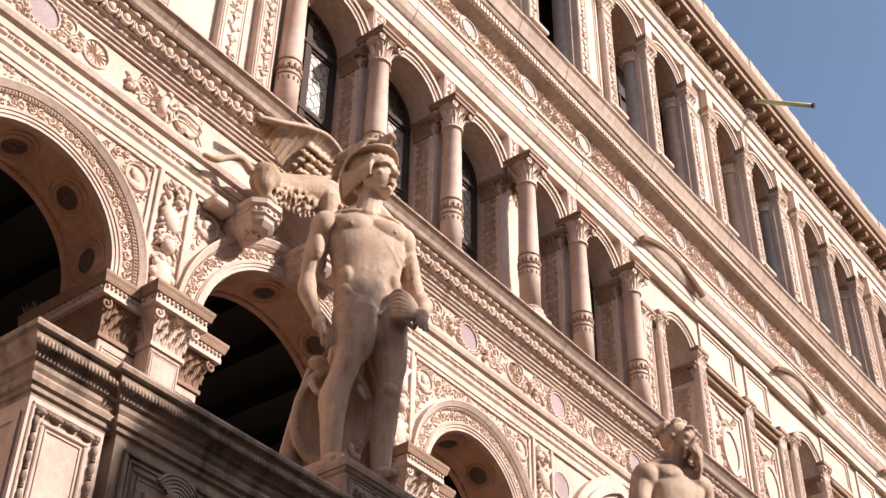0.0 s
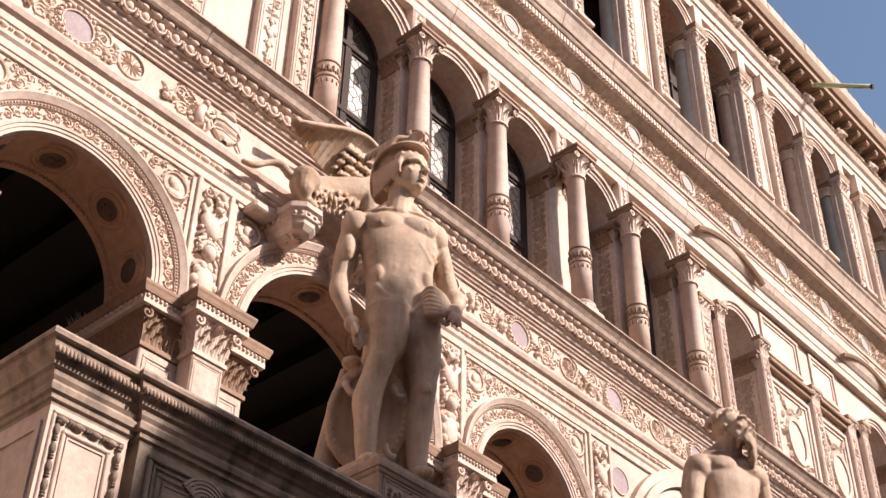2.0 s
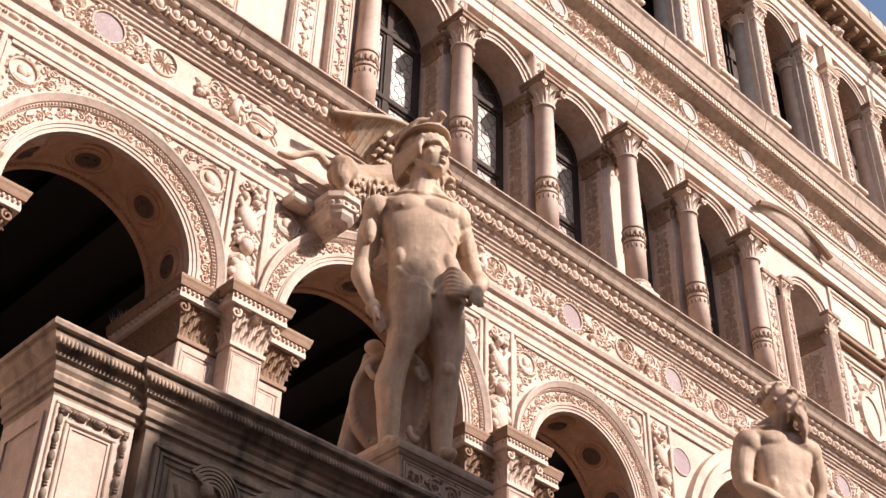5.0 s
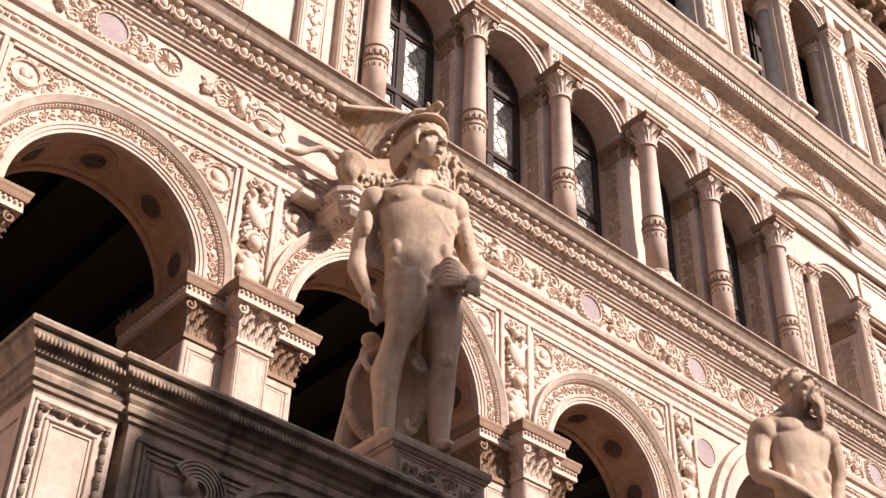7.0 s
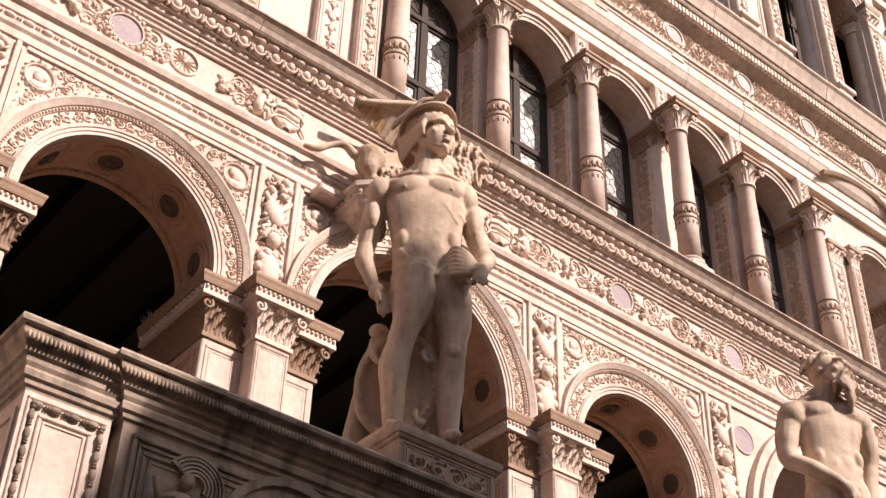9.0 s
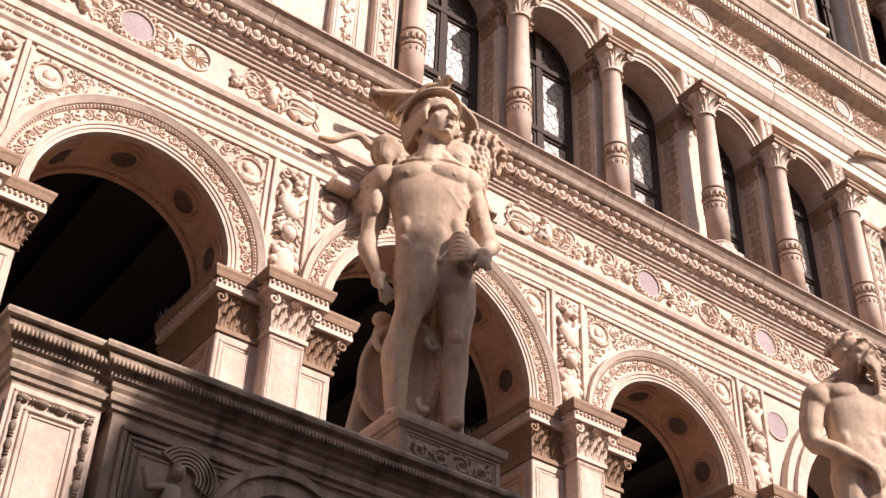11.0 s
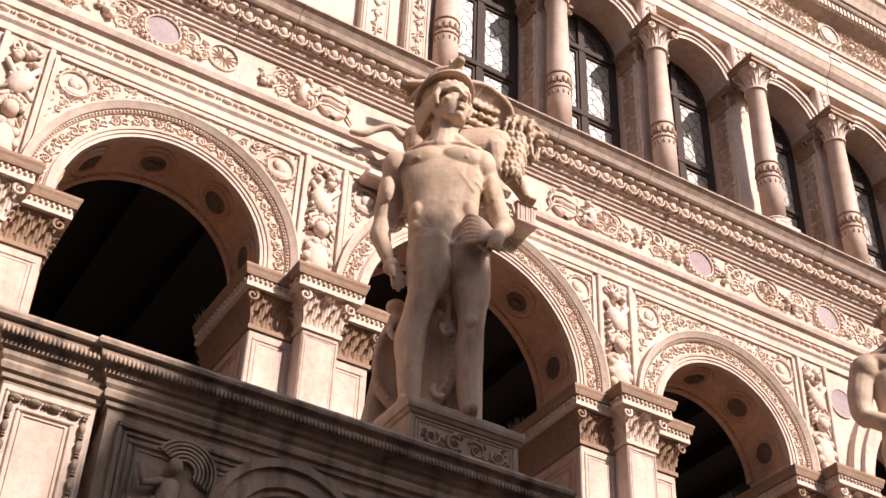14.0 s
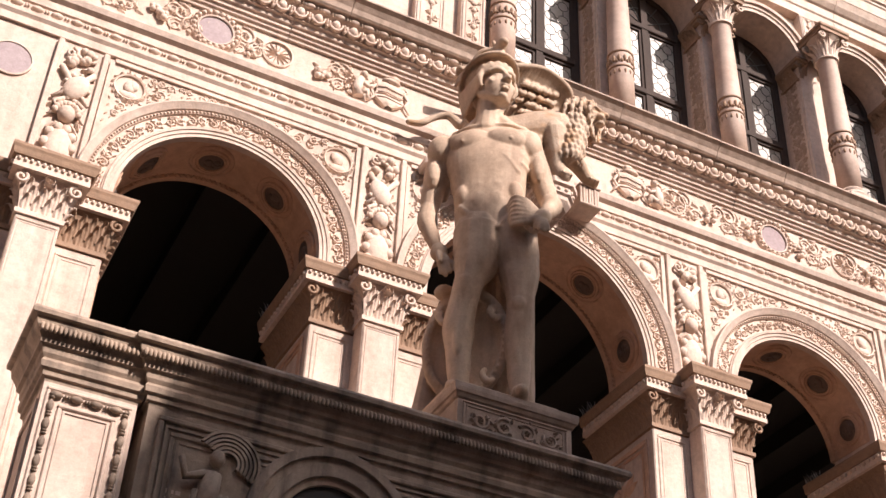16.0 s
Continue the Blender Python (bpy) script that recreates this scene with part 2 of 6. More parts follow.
def fruit(bm, x, y, z, r, rnd):
    for _ in range(9):
        blob(bm, (x + rnd.uniform(-r, r) * 0.7, y - rnd.uniform(0.2, 0.9) * r * 0.5, z + rnd.uniform(-r, r) * 0.7), r * rnd.uniform(0.28, 0.42))
    for i in range(3):
        leaf(bm, x, y, z + r * 0.5, rnd.uniform(0.3, 2.8), r * 1.3, r * 0.6, r * 0.3)


def frieze(bm, x0, x1, z0, z1, y, seed, th=0.03):
    """Running scrollwork that fills a band."""
    rnd = random.Random(seed)
    h = z1 - z0
    n = max(1, round((x1 - x0) / (h * 0.95)))
    for i in range(n):
        x = x0 + (i + 0.5) * (x1 - x0) / n
        t = 1 if i % 2 else -1
        scroll(bm, x, y, z0 + h / 2 + rnd.uniform(-0.03, 0.03) * h, h * 0.40 * rnd.uniform(0.85, 1.05), t, rnd.uniform(0, 6.28), th)
        for k in range(5):
            a = rnd.uniform(0, 6.28)
            leaf(bm, x + h * 0.45 * math.cos(a), y, z0 + h / 2 + h * 0.38 * math.sin(a), rnd.uniform(0, 6.28), h * 0.2, h * 0.11, th)


def candelabrum(bm, x, z0, z1, w, y, seed, th=0.03):
    """An upright strip of grotesque ornament: urns, leaves, knots, masks."""
    rnd = random.Random(seed)
    z = z0
    while z < z1 - w * 0.5:
        h = w * rnd.uniform(0.5, 1.1)
        kind = rnd.randrange(5)
        tube(bm, [(x, y - 0.2 * th, z), (x + rnd.uniform(-0.04, 0.04) * w, y - 0.2 * th, z + h)], w * 0.06, w * 0.04, 5)
        if kind == 0:
            blob(bm, (x, y - th * 0.3, z + h * 0.4), (w * 0.22, th, h * 0.28), 2)
            for s in (-1, 1):
                scroll(bm, x + s * w * 0.3, y, z + h * 0.6, w * 0.14, s, rnd.uniform(0, 6), th, False)
        elif kind == 1:
            for s in (-1, 1):
                scroll(bm, x + s * w * 0.24, y, z + h * 0.5, w * 0.22, s, rnd.uniform(0, 6), th, rnd.random() < 0.6)
        elif kind == 2:
            for s in (-1, 1):
                for a in (0.1, 0.8):
                    a += rnd.uniform(-0.25, 0.25)
                    leaf(bm, x, y, z + h * 0.3, a if s > 0 else math.pi - a, w * 0.48, w * 0.22, th)
            blob(bm, (x, y - th * 0.4, z + h * 0.75), (w * 0.1, th, w * 0.12), 2)
        elif kind == 3:
            blob(bm, (x, y - th * 0.3, z + h * 0.5), (w * 0.17, th * 1.1, w * 0.2), 2)
            for k in range(7):
                a = 0.4 + k * 0.4
                blob(bm, (x + w * 0.26 * math.cos(a), y - th * 0.3, z + h * 0.5 + w * 0.24 * math.sin(a)), (w * 0.07, th * 0.8, w * 0.07))
        else:
            for k in range(6):
                leaf(bm, x + rnd.uniform(-0.25, 0.25) * w, y, z + rnd.uniform(0.1, 0.9) * h, rnd.uniform(0, 6.28), w * 0.3, w * 0.15, th)
            scroll(bm, x + rnd.choice((-1, 1)) * w * 0.2, y, z + h * 0.5, w * 0.2, 1, rnd.uniform(0, 6), th)
        z += h


# ---- the setting ----
def setting(name, bm, mat, label, category, smooth=False):
    return tagged(link(name, bm, mat, None, "", smooth), label, category, "", "structure")


XL, XR = -9.0, 42.0
ZS = 8.6
PIERS = (-1.08, 1.79, 5.16, 7.91)
ARCHES = ((0.355, 0.93), (3.475, 1.19), (6.535, 0.87))

bm = bmesh.new()
box(bm, -400, 400, -400, 400, -0.5, 0.0)
setting("ground", bm, PAVE, "grey stone paving of the courtyard", "ground")


def arched_wall(bm, x0, x1, z0, z1, y0, y1, arches, n=28):
    """A wall with round-headed openings; arches hold centre, radius, springing and foot."""
    x = x0
    for cx, r, zs, zf in arches:
        if cx - r > x + 0.001:
            box(bm, x, cx - r, y0, y1, z0, z1)
        if zf > z0 + 0.001:
            box(bm, cx - r, cx + r, y0, y1, z0, zf)
        pts = [(cx - r * math.cos(math.pi * i / n), zs + r * math.sin(math.pi * i / n)) for i in range(n + 1)]
        rows = [[bm.verts.new(p) for p in ((px, y0, pz), (px, y0, z1), (px, y1, z1), (px, y1, pz))] for px, pz in pts]
        for a, b in zip(rows, rows[1:]):
            for i in range(4):
                bm.faces.new((a[i], b[i], b[(i + 1) % 4], a[(i + 1) % 4]))
        x = cx + r
    if x < x1 - 0.001:
        box(bm, x, x1, y0, y1, z0, z1)


# loggia wall: three round arches between plain stretches
bm = bmesh.new()
arched_wall(bm, XL, 8.02, 4.4, 10.55, 0.0, 0.62, [(c, r, ZS, 4.4) for c, r in ARCHES])
wall = setting("wall_loggia", bm, STONE, "pale stone loggia wall with round arches", "wall")

# beyond it, a run of pointed arches
GOTHIC = [(9.55 + 2.75 * i, 1.02) for i in range(11)]


def pointed(cx, w, zs, n=14):
    """Outline of a pointed arch from left foot to right foot."""
    R = w * 1.45
    top = math.acos((R - w) / R)
    left = [(cx - w + R - R * math.cos(top * i / n), zs + R * math.sin(top * i / n)) for i in range(n + 1)]
    return left + [(2 * cx - x, z) for x, z in left[-2::-1]]


bm = bmesh.new()
x = 8.02
for cx, w in GOTHIC:
    box(bm, x, cx - w, 0.0, 0.84, 4.4, 10.55)
    rows = [[bm.verts.new(p) for p in ((px, 0.0, pz), (px, 0.0, 10.55), (px, 0.84, 10.55), (px, 0.84, pz))] for px, pz in pointed(cx, w, 8.45)]
    for a, b in zip(rows, rows[1:]):
        for i in range(4):
            bm.faces.new((a[i], b[i], b[(i + 1) % 4], a[(i + 1) % 4]))
    x = cx + w
box(bm, x, XR, 0.0, 0.84, 4.4, 10.55)
setting("wall_gothic", bm, STONE, "pale stone wall with pointed arches", "wall")
for cx, w in GOTHIC:
    a = thing("pointed_arch", "plain white stone moulding of a pointed arch", "arch", "pointed arches")
    for k, (e0, e1, y) in enumerate(((0.0, 0.1, -0.1), (0.1, 0.2, -0.16), (0.2, 0.3, -0.1))):
        bm = bmesh.new()
        p0, p1 = pointed(cx, w + e0, 8.45 ), pointed(cx, w + e1, 8.45)
        rows = [[bm.verts.new(p) for p in ((a0[0], 0.02, a0[1]), (a0[0], y, a0[1]), (b0[0], y, b0[1]), (b0[0], 0.02, b0[1]))] for a0, b0 in zip(p0, p1)]
        for r0, r1 in zip(rows, rows[1:]):
            for i in range(4):
                bm.faces.new((r0[i], r1[i], r1[(i + 1) % 4], r0[(i + 1) % 4]))
        part("moulding", bm, STONE, a)

# lower storey, floor, back and ceiling of the loggia
bm = bmesh.new()
box(bm, XL, XR, 0.0, 0.84, 0.0, 4.4)
setting("wall_ground_storey", bm, STONE, "pale stone wall below the loggia", "wall")
bm = bmesh.new()
box(bm, XL, XR, 0.84, 5.2, 4.1, 4.4)
setting("floor", bm, TERRAZZO, "warm terrazzo floor of the dark loggia", "floor")
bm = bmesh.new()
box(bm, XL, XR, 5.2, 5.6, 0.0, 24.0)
setting("wall_back", bm, INSIDE_SHADE, "back wall of the loggia, its shade put into a near-black colour", "wall")
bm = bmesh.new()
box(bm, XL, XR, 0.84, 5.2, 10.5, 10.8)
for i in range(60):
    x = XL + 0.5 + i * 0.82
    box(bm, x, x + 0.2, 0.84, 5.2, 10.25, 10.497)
setting("ceiling", bm, BEAM_SHADE, "beamed wooden ceiling of the loggia, blackened for its shade", "ceiling")
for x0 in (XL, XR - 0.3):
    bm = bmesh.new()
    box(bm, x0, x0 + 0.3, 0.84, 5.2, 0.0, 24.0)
    setting("wall_end", bm, INSIDE_SHADE, "plain end wall of the building", "wall")

# string course over the arches and the small frieze above it
bm = bmesh.new()
extrude(bm, [(0.3, 10.02), (-0.03, 10.02), (-0.03, 10.1), (-0.055, 10.13), (-0.055, 10.17), (-0.03, 10.19), (-0.03, 10.27), (-0.05, 10.28), (-0.05, 10.36),
             (-0.09, 10.39), (-0.11, 10.44), (-0.11, 10.47), (-0.07, 10.5), (-0.02, 10.53), (0.3, 10.53)], XL, XR)
string = setting("string_course", bm, STONE, "moulded pale stone string course with bead and reel", "moulding")
bm = bmesh.new()
box(bm, XL, XR, 0.0, 0.84, 10.55, 11.02)
wall_frieze = setting("wall_frieze", bm, STONE, "pale stone frieze band with carved reliefs", "wall")
bm = bmesh.new()
courses(bm, [(0.3, 10.99), (-0.03, 10.99), (-0.035, 11.02), (-0.06, 11.03), (-0.065, 11.06), (-0.09, 11.065), (-0.09, 11.10), (-0.12, 11.11), (-0.13, 11.15),
             (-0.16, 11.16), (-0.16, 11.30), (-0.22, 11.31), (-0.22, 11.345), (0.3, 11.345)], XL, XR, 185)
cornice = setting("bed_moulding", bm, STONE, "pale stone moulding with egg and dart", "moulding")
bm = bmesh.new()
courses(bm, [(0.3, 11.347), (-0.28, 11.35), (-0.30, 11.37), (-0.32, 11.42), (-0.36, 11.47), (-0.40, 11.50), (-0.40, 11.52), (0.3, 11.56)], XL, XR, 160)
setting("cornice", bm, BROWN, "weathered brown stone cornice ledge", "moulding")

# first upper storey
COLS = [3.0, 4.5, 6.0, 7.5, 9.02, 10.52]
WIN = [((a + b) / 2 + 0.03, 0.55) for a, b in zip(COLS, COLS[1:])]
GX = [12.2, 16.9, 21.6, 26.3, 31.0, 35.7]
ZW = 14.08
bm = bmesh.new()
arched_wall(bm, XL, XR, 11.5, 15.1, 0.12, 0.95, [(0.2, 0.55, ZW, 11.6)] + [(c, r, ZW, 11.6) for c, r in WIN] + [(c, 0.5, 13.85, 11.6) for c in GX])
setting("wall_upper", bm, STONE, "pale stone upper wall with arched windows", "wall")
bm = bmesh.new()
courses(bm, [(0.5, 14.86), (0.0, 14.86), (0.0, 15.0), (-0.02, 15.02), (-0.02, 15.16), (-0.05, 15.18), (-0.1, 15.24), (-0.14, 15.33), (-0.15, 15.34), (-0.15, 15.52),
             (-0.17, 15.54), (-0.17, 15.57), (-0.2, 15.59), (-0.2, 15.62), (-0.16, 15.64), (-0.12, 15.67), (-0.12, 15.8), (0.5, 15.8)], XL, XR, 184)
arch_band = setting("architrave", bm, STONE, "moulded pale stone architrave in pale and brown bands", "moulding")
bm = bmesh.new()
box(bm, XL, XR, -0.10, 0.95, 15.8, 16.27)
wall_frieze2 = setting("wall_upper_frieze", bm, STONE, "pale stone frieze with dense carved scrolls", "wall")
bm = bmesh.new()
courses(bm, [(0.5, 16.24), (-0.12, 16.24), (-0.16, 16.26), (-0.24, 16.31), (-0.28, 16.33), (-0.28, 16.48), (-0.34, 16.5), (-0.36, 16.53), (-0.36, 16.55),
             (-0.39, 16.57), (-0.41, 16.66), (-0.46, 16.8), (-0.5, 16.84), (-0.5, 16.88), (0.5, 16.95)], XL, XR, 203)
cornice2 = setting("upper_cornice", bm, BROWN, "weathered brown stone cornice with dentils", "moulding")

# second upper storey
PERIOD = 4.0
PAIRS = [9.93 + PERIOD * (i - 3) for i in range(10)]
ZT = 20.75
tops = []
for p in PAIRS:
    tops += [(p + 1.475, 0.58, ZT, 17.0), (p + 3.03, 0.58, ZT, 17.0)]
bm = bmesh.new()
arched_wall(bm, XL, XR, 16.9, 22.0, 0.12, 0.22, [t for t in tops if XL + 1 < t[0] < XR - 1])
setting("wall_top", bm, STONE, "pale stone top storey wall with paired arches", "wall")
bm = bmesh.new()
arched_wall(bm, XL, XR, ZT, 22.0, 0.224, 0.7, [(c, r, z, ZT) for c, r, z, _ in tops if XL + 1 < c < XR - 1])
setting("wall_top_arches", bm, SOFFIT, "brown stone of the deep top storey arches", "wall")
bm = bmesh.new()
for p in PAIRS:
    if p + 4.9 < XR:
        box(bm, p + 3.95, p + 4.895, 0.224, 0.7, 17.0, ZT)
setting("wall_top_piers", bm, STONE, "pale stone jambs between the top storey arches", "wall")
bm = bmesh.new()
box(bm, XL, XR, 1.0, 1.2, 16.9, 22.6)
setting("wall_top_back", bm, INSIDE_SHADE, "inner wall behind the top arches, coloured near black for shade", "wall")
bm = bmesh.new()
courses(bm, [(0.5, 21.55), (0.02, 21.55), (0.02, 21.75), (-0.02, 21.77), (-0.02, 21.95), (-0.08, 22.0), (-0.12, 22.1), (-0.12, 22.13), (0.0, 22.15), (0.0, 22.3),
             (-0.06, 22.32), (-0.1, 22.35), (-0.1, 22.37), (0.5, 22.37)], XL, XR, 209)
top_band = setting("top_architrave", bm, STONE, "carved pale stone band below the eaves", "moulding")
bm = bmesh.new()
extrude(bm, [(0.5, 22.35), (0.0, 22.35), (0.0, 22.37), (-0.02, 22.62), (-0.44, 22.66), (-0.44, 22.8), (-0.5, 22.83), (-0.56, 22.98), (-0.56, 23.03), (0.5, 23.15)], XL, XR)
setting("eaves", bm, TAN, "warm tan stone eaves on corbels", "eaves")
bm = bmesh.new()
n = 0
x = XL
rnd = random.Random(4)
while x < XR:
    w = rnd.uniform(0.5, 0.9)
    box(bm, x, x + w - 0.015, -0.5 + rnd.uniform(-0.02, 0.02), 0.5, 23.05, 23.47 + rnd.uniform(-0.03, 0.03), 0.02)
    x += w
setting("parapet_wall", bm, BROWN, "worn stone block parapet on the roof edge", "parapet")
bm = bmesh.new()
extrude(bm, [(0.4, 23.05), (0.4, 23.35), (5.6, 24.95), (10.0, 23.55), (10.0, 23.05)], XL, XR)
setting("roof", bm, TILE, "low tiled roof behind the parapet", "roof")

# opposite courtyard sides, unseen, plain, cutting sky light; battlemented roofline set to cast shade
bm = bmesh.new()
box(bm, 5.26, 48, -17.0, -15.0, 0.0, 15.2)
# merlons, gaps and finials put where their shadows reach statue and parapet
for x0, x1, z in ((5.36, 6.64, 15.9), (6.8, 8.0, 16.05), (8.2, 9.3, 16.2), (9.5, 10.2, 15.6), (10.5, 48.0, 15.3)):
    box(bm, x0, x1, -15.5, -15.0, 15.2, z)
box(bm, 4.62, 5.26, -15.5, -15.0, 0.0, 13.95)
lathe(bm, 4.76, -15.2, [(0.13, 13.95), (0.14, 14.1), (0.12, 14.2), (0.05, 14.34), (0.03, 14.4)], 12)
lathe(bm, 6.48, -15.25, [(0.1, 15.9), (0.12, 16.1), (0.1, 16.3), (0.03, 16.5)], 10)
setting("wall_opposite", bm, BRICK, "plain unseen brick wing across the courtyard, shaped to cast shade", "wall")
bm = bmesh.new()
box(bm, -30, 9.5, -30, -28, 0.0, 20.0)
setting("wall_far_side", bm, BRICK, "plain unseen brick wall closing the courtyard", "wall")
bm = bmesh.new()
box(bm, -20, -18, -28, 6, 0.0, 20.0)
setting("wall_near_side", bm, BRICK, "plain unseen brick wall at the courtyard's end", "wall")


# ---- loggia: piers, arches, carved fields ----
def volute(bm, x, y, z, r, s, axis="y"):
    pts = []
    for i in range(16):
        k = i / 15
        a = 1.6 + s * k * 8.5
        rr = r * (1 - 0.8 * k)
        if axis == "y":
            pts.append((x + rr * math.cos(a), y, z + rr * math.sin(a)))
        else:
            pts.append((x, y + rr * math.cos(a), z + rr * math.sin(a)))
    tube(bm, pts, r * 0.3, r * 0.2, 6)


def acanthus(bm, x, y, z, h, w, nx, ny):
    """An upright leaf that curls outwards along (nx, ny)."""
    px, py = -ny, nx
    rows = []
    for u, o, ww in ((0, 0, 0.8), (0.3, 0.05, 1.0), (0.6, 0.14, 0.95), (0.85, 0.3, 0.7), (1.0, 0.48, 0.4), (0.92, 0.56, 0.2)):
        row = []
        for s, dip in ((-0.5, -0.05), (-0.22, 0.05), (0, 0.0), (0.22, 0.05), (0.5, -0.05)):
            d = (o + dip) * h
            row.append(bm.verts.new((x + nx * d + px * s * ww * w, y + ny * d + py * s * ww * w, z + u * h)))
        rows.append(row)
    for a, b in zip(rows, rows[1:]):
        for i in range(4):
            bm.faces.new((a[i], a[i + 1], b[i + 1], b[i]))


def flare(bm, x0, x1, y0, y1, z0, z1, e, steps=5):
    """A bell that widens upwards by e."""
    rows = []
    for i in range(steps + 1):
        k = i / steps
        d = e * k ** 2
        z = z0 + (z1 - z0) * k
        rows.append([bm.verts.new(p) for p in ((x0 - d, y0 - d, z), (x1 + d, y0 - d, z), (x1 + d, y1 + d, z), (x0 - d, y1 + d, z))])
    for a, b in zip(rows, rows[1:]):
        for i in range(4):
            bm.faces.new((a[i], a[(i + 1) % 4], b[(i + 1) % 4], b[i]))
    bm.faces.new(rows[0][::-1])
    bm.faces.new(rows[-1])


def square_capital(parent, x0, x1, y0, y1, z0, z1, e, name="capital"):
    """Corinthian capital on a square shaft, with leaves, volutes and egg row."""
    h = z1 - z0
    bm = bmesh.new()
    box(bm, x0 - 0.02, x1 + 0.02, y0 - 0.02, y1, z0 - 0.04, z0)
    flare(bm, x0, x1, y0, y1, z0, z1, e * 0.5)
    n = max(3, round((x1 - x0) / 0.085))
    for row, (zz, hh) in enumerate(((z0, 0.42), (z0 + h * 0.22, 0.44), (z0 + h * 0.44, 0.42))):
        for i in range(n):
            x = x0 + (i + 0.5) * (x1 - x0) / n + (0.03 if row == 1 else 0)
            acanthus(bm, x, y0 - 0.004 - 0.012 * row, zz, h * hh, 0.075, 0, -1)
        m = max(2, round((y1 - y0) / 0.095))
        for i in range(m):
            y = y0 + (i + 0.5) * (y1 - y0) / m
            acanthus(bm, x0 - 0.004 - 0.012 * row, y, zz, h * hh, 0.085, -1, 0)
            acanthus(bm, x1 + 0.004 + 0.012 * row, y, zz, h * hh, 0.085, 1, 0)
    for x, s in ((x0 - e * 0.25, -1), (x1 + e * 0.25, 1)):
        volute(bm, x, y0 - e * 0.5, z1 - h * 0.2, h * 0.19, s)
    rosette(bm, (x0 + x1) / 2, y0 - e * 0.45, z1 - h * 0.12, h * 0.14, 8, 0.03)
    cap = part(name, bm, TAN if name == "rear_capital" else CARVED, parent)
    bm = bmesh.new()
    box(bm, x0 - e * 0.75, x1 + e * 0.75, y0 - e * 0.75, y1 + 0.01, z1, z1 + 0.045)
    k = int((x1 - x0 + 1.4 * e) / 0.045)
    for i in range(k):
        x = x0 - e * 0.7 + (i + 0.5) * (x1 - x0 + 1.4 * e) / k
        blob(bm, (x, y0 - e * 0.77, z1 + 0.07), (0.016, 0.02, 0.026))
    k = int((y1 - y0) / 0.06)
    for i in range(k):
        y = y0 - e * 0.7 + (i + 0.5) * (y1 - y0 + e * 0.7) / k
        blob(bm, (x0 - e * 0.77, y, z1 + 0.07), (0.02, 0.022, 0.026))
    box(bm, x0 - e * 0.72, x1 + e * 0.72, y0 - e * 0.72, y1 + 0.01, z1 + 0.045, z1 + 0.1)
    part("egg_moulding", bm, CARVED, cap)
    bm = bmesh.new()
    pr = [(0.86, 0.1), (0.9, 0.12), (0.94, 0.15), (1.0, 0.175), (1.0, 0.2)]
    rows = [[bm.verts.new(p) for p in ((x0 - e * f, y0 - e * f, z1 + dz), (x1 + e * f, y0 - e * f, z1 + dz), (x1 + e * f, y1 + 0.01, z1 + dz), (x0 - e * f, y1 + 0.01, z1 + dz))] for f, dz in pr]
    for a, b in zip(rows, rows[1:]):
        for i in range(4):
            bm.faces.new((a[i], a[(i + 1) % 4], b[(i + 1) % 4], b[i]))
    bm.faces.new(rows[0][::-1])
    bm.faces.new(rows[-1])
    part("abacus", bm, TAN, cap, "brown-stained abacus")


def framed_panel(bm, x0, x1, z0, z1, y, w=0.035, d=0.018):
    """A raised flat frame round a sunk field on a wall that faces -y."""
    for a, b, c, e in ((x0, x1, z1 - w, z1), (x0, x1, z0, z0 + w), (x0, x0 + w, z0 + w, z1 - w), (x1 - w, x1, z0 + w, z1 - w)):
        box(bm, a, b, y - d, y, c, e, 0.006)
    w2 = w * 1.9
    for a, b, c, e in ((x0 + w * 1.4, x1 - w * 1.4, z1 - w2, z1 - w * 1.4), (x0 + w * 1.4, x1 - w * 1.4, z0 + w * 1.4, z0 + w2),
                       (x0 + w * 1.4, x0 + w2, z0 + w2, z1 - w2), (x1 - w2, x1 - w * 1.4, z0 + w2, z1 - w2)):
        box(bm, a, b, y - d * 0.5, y, c, e)


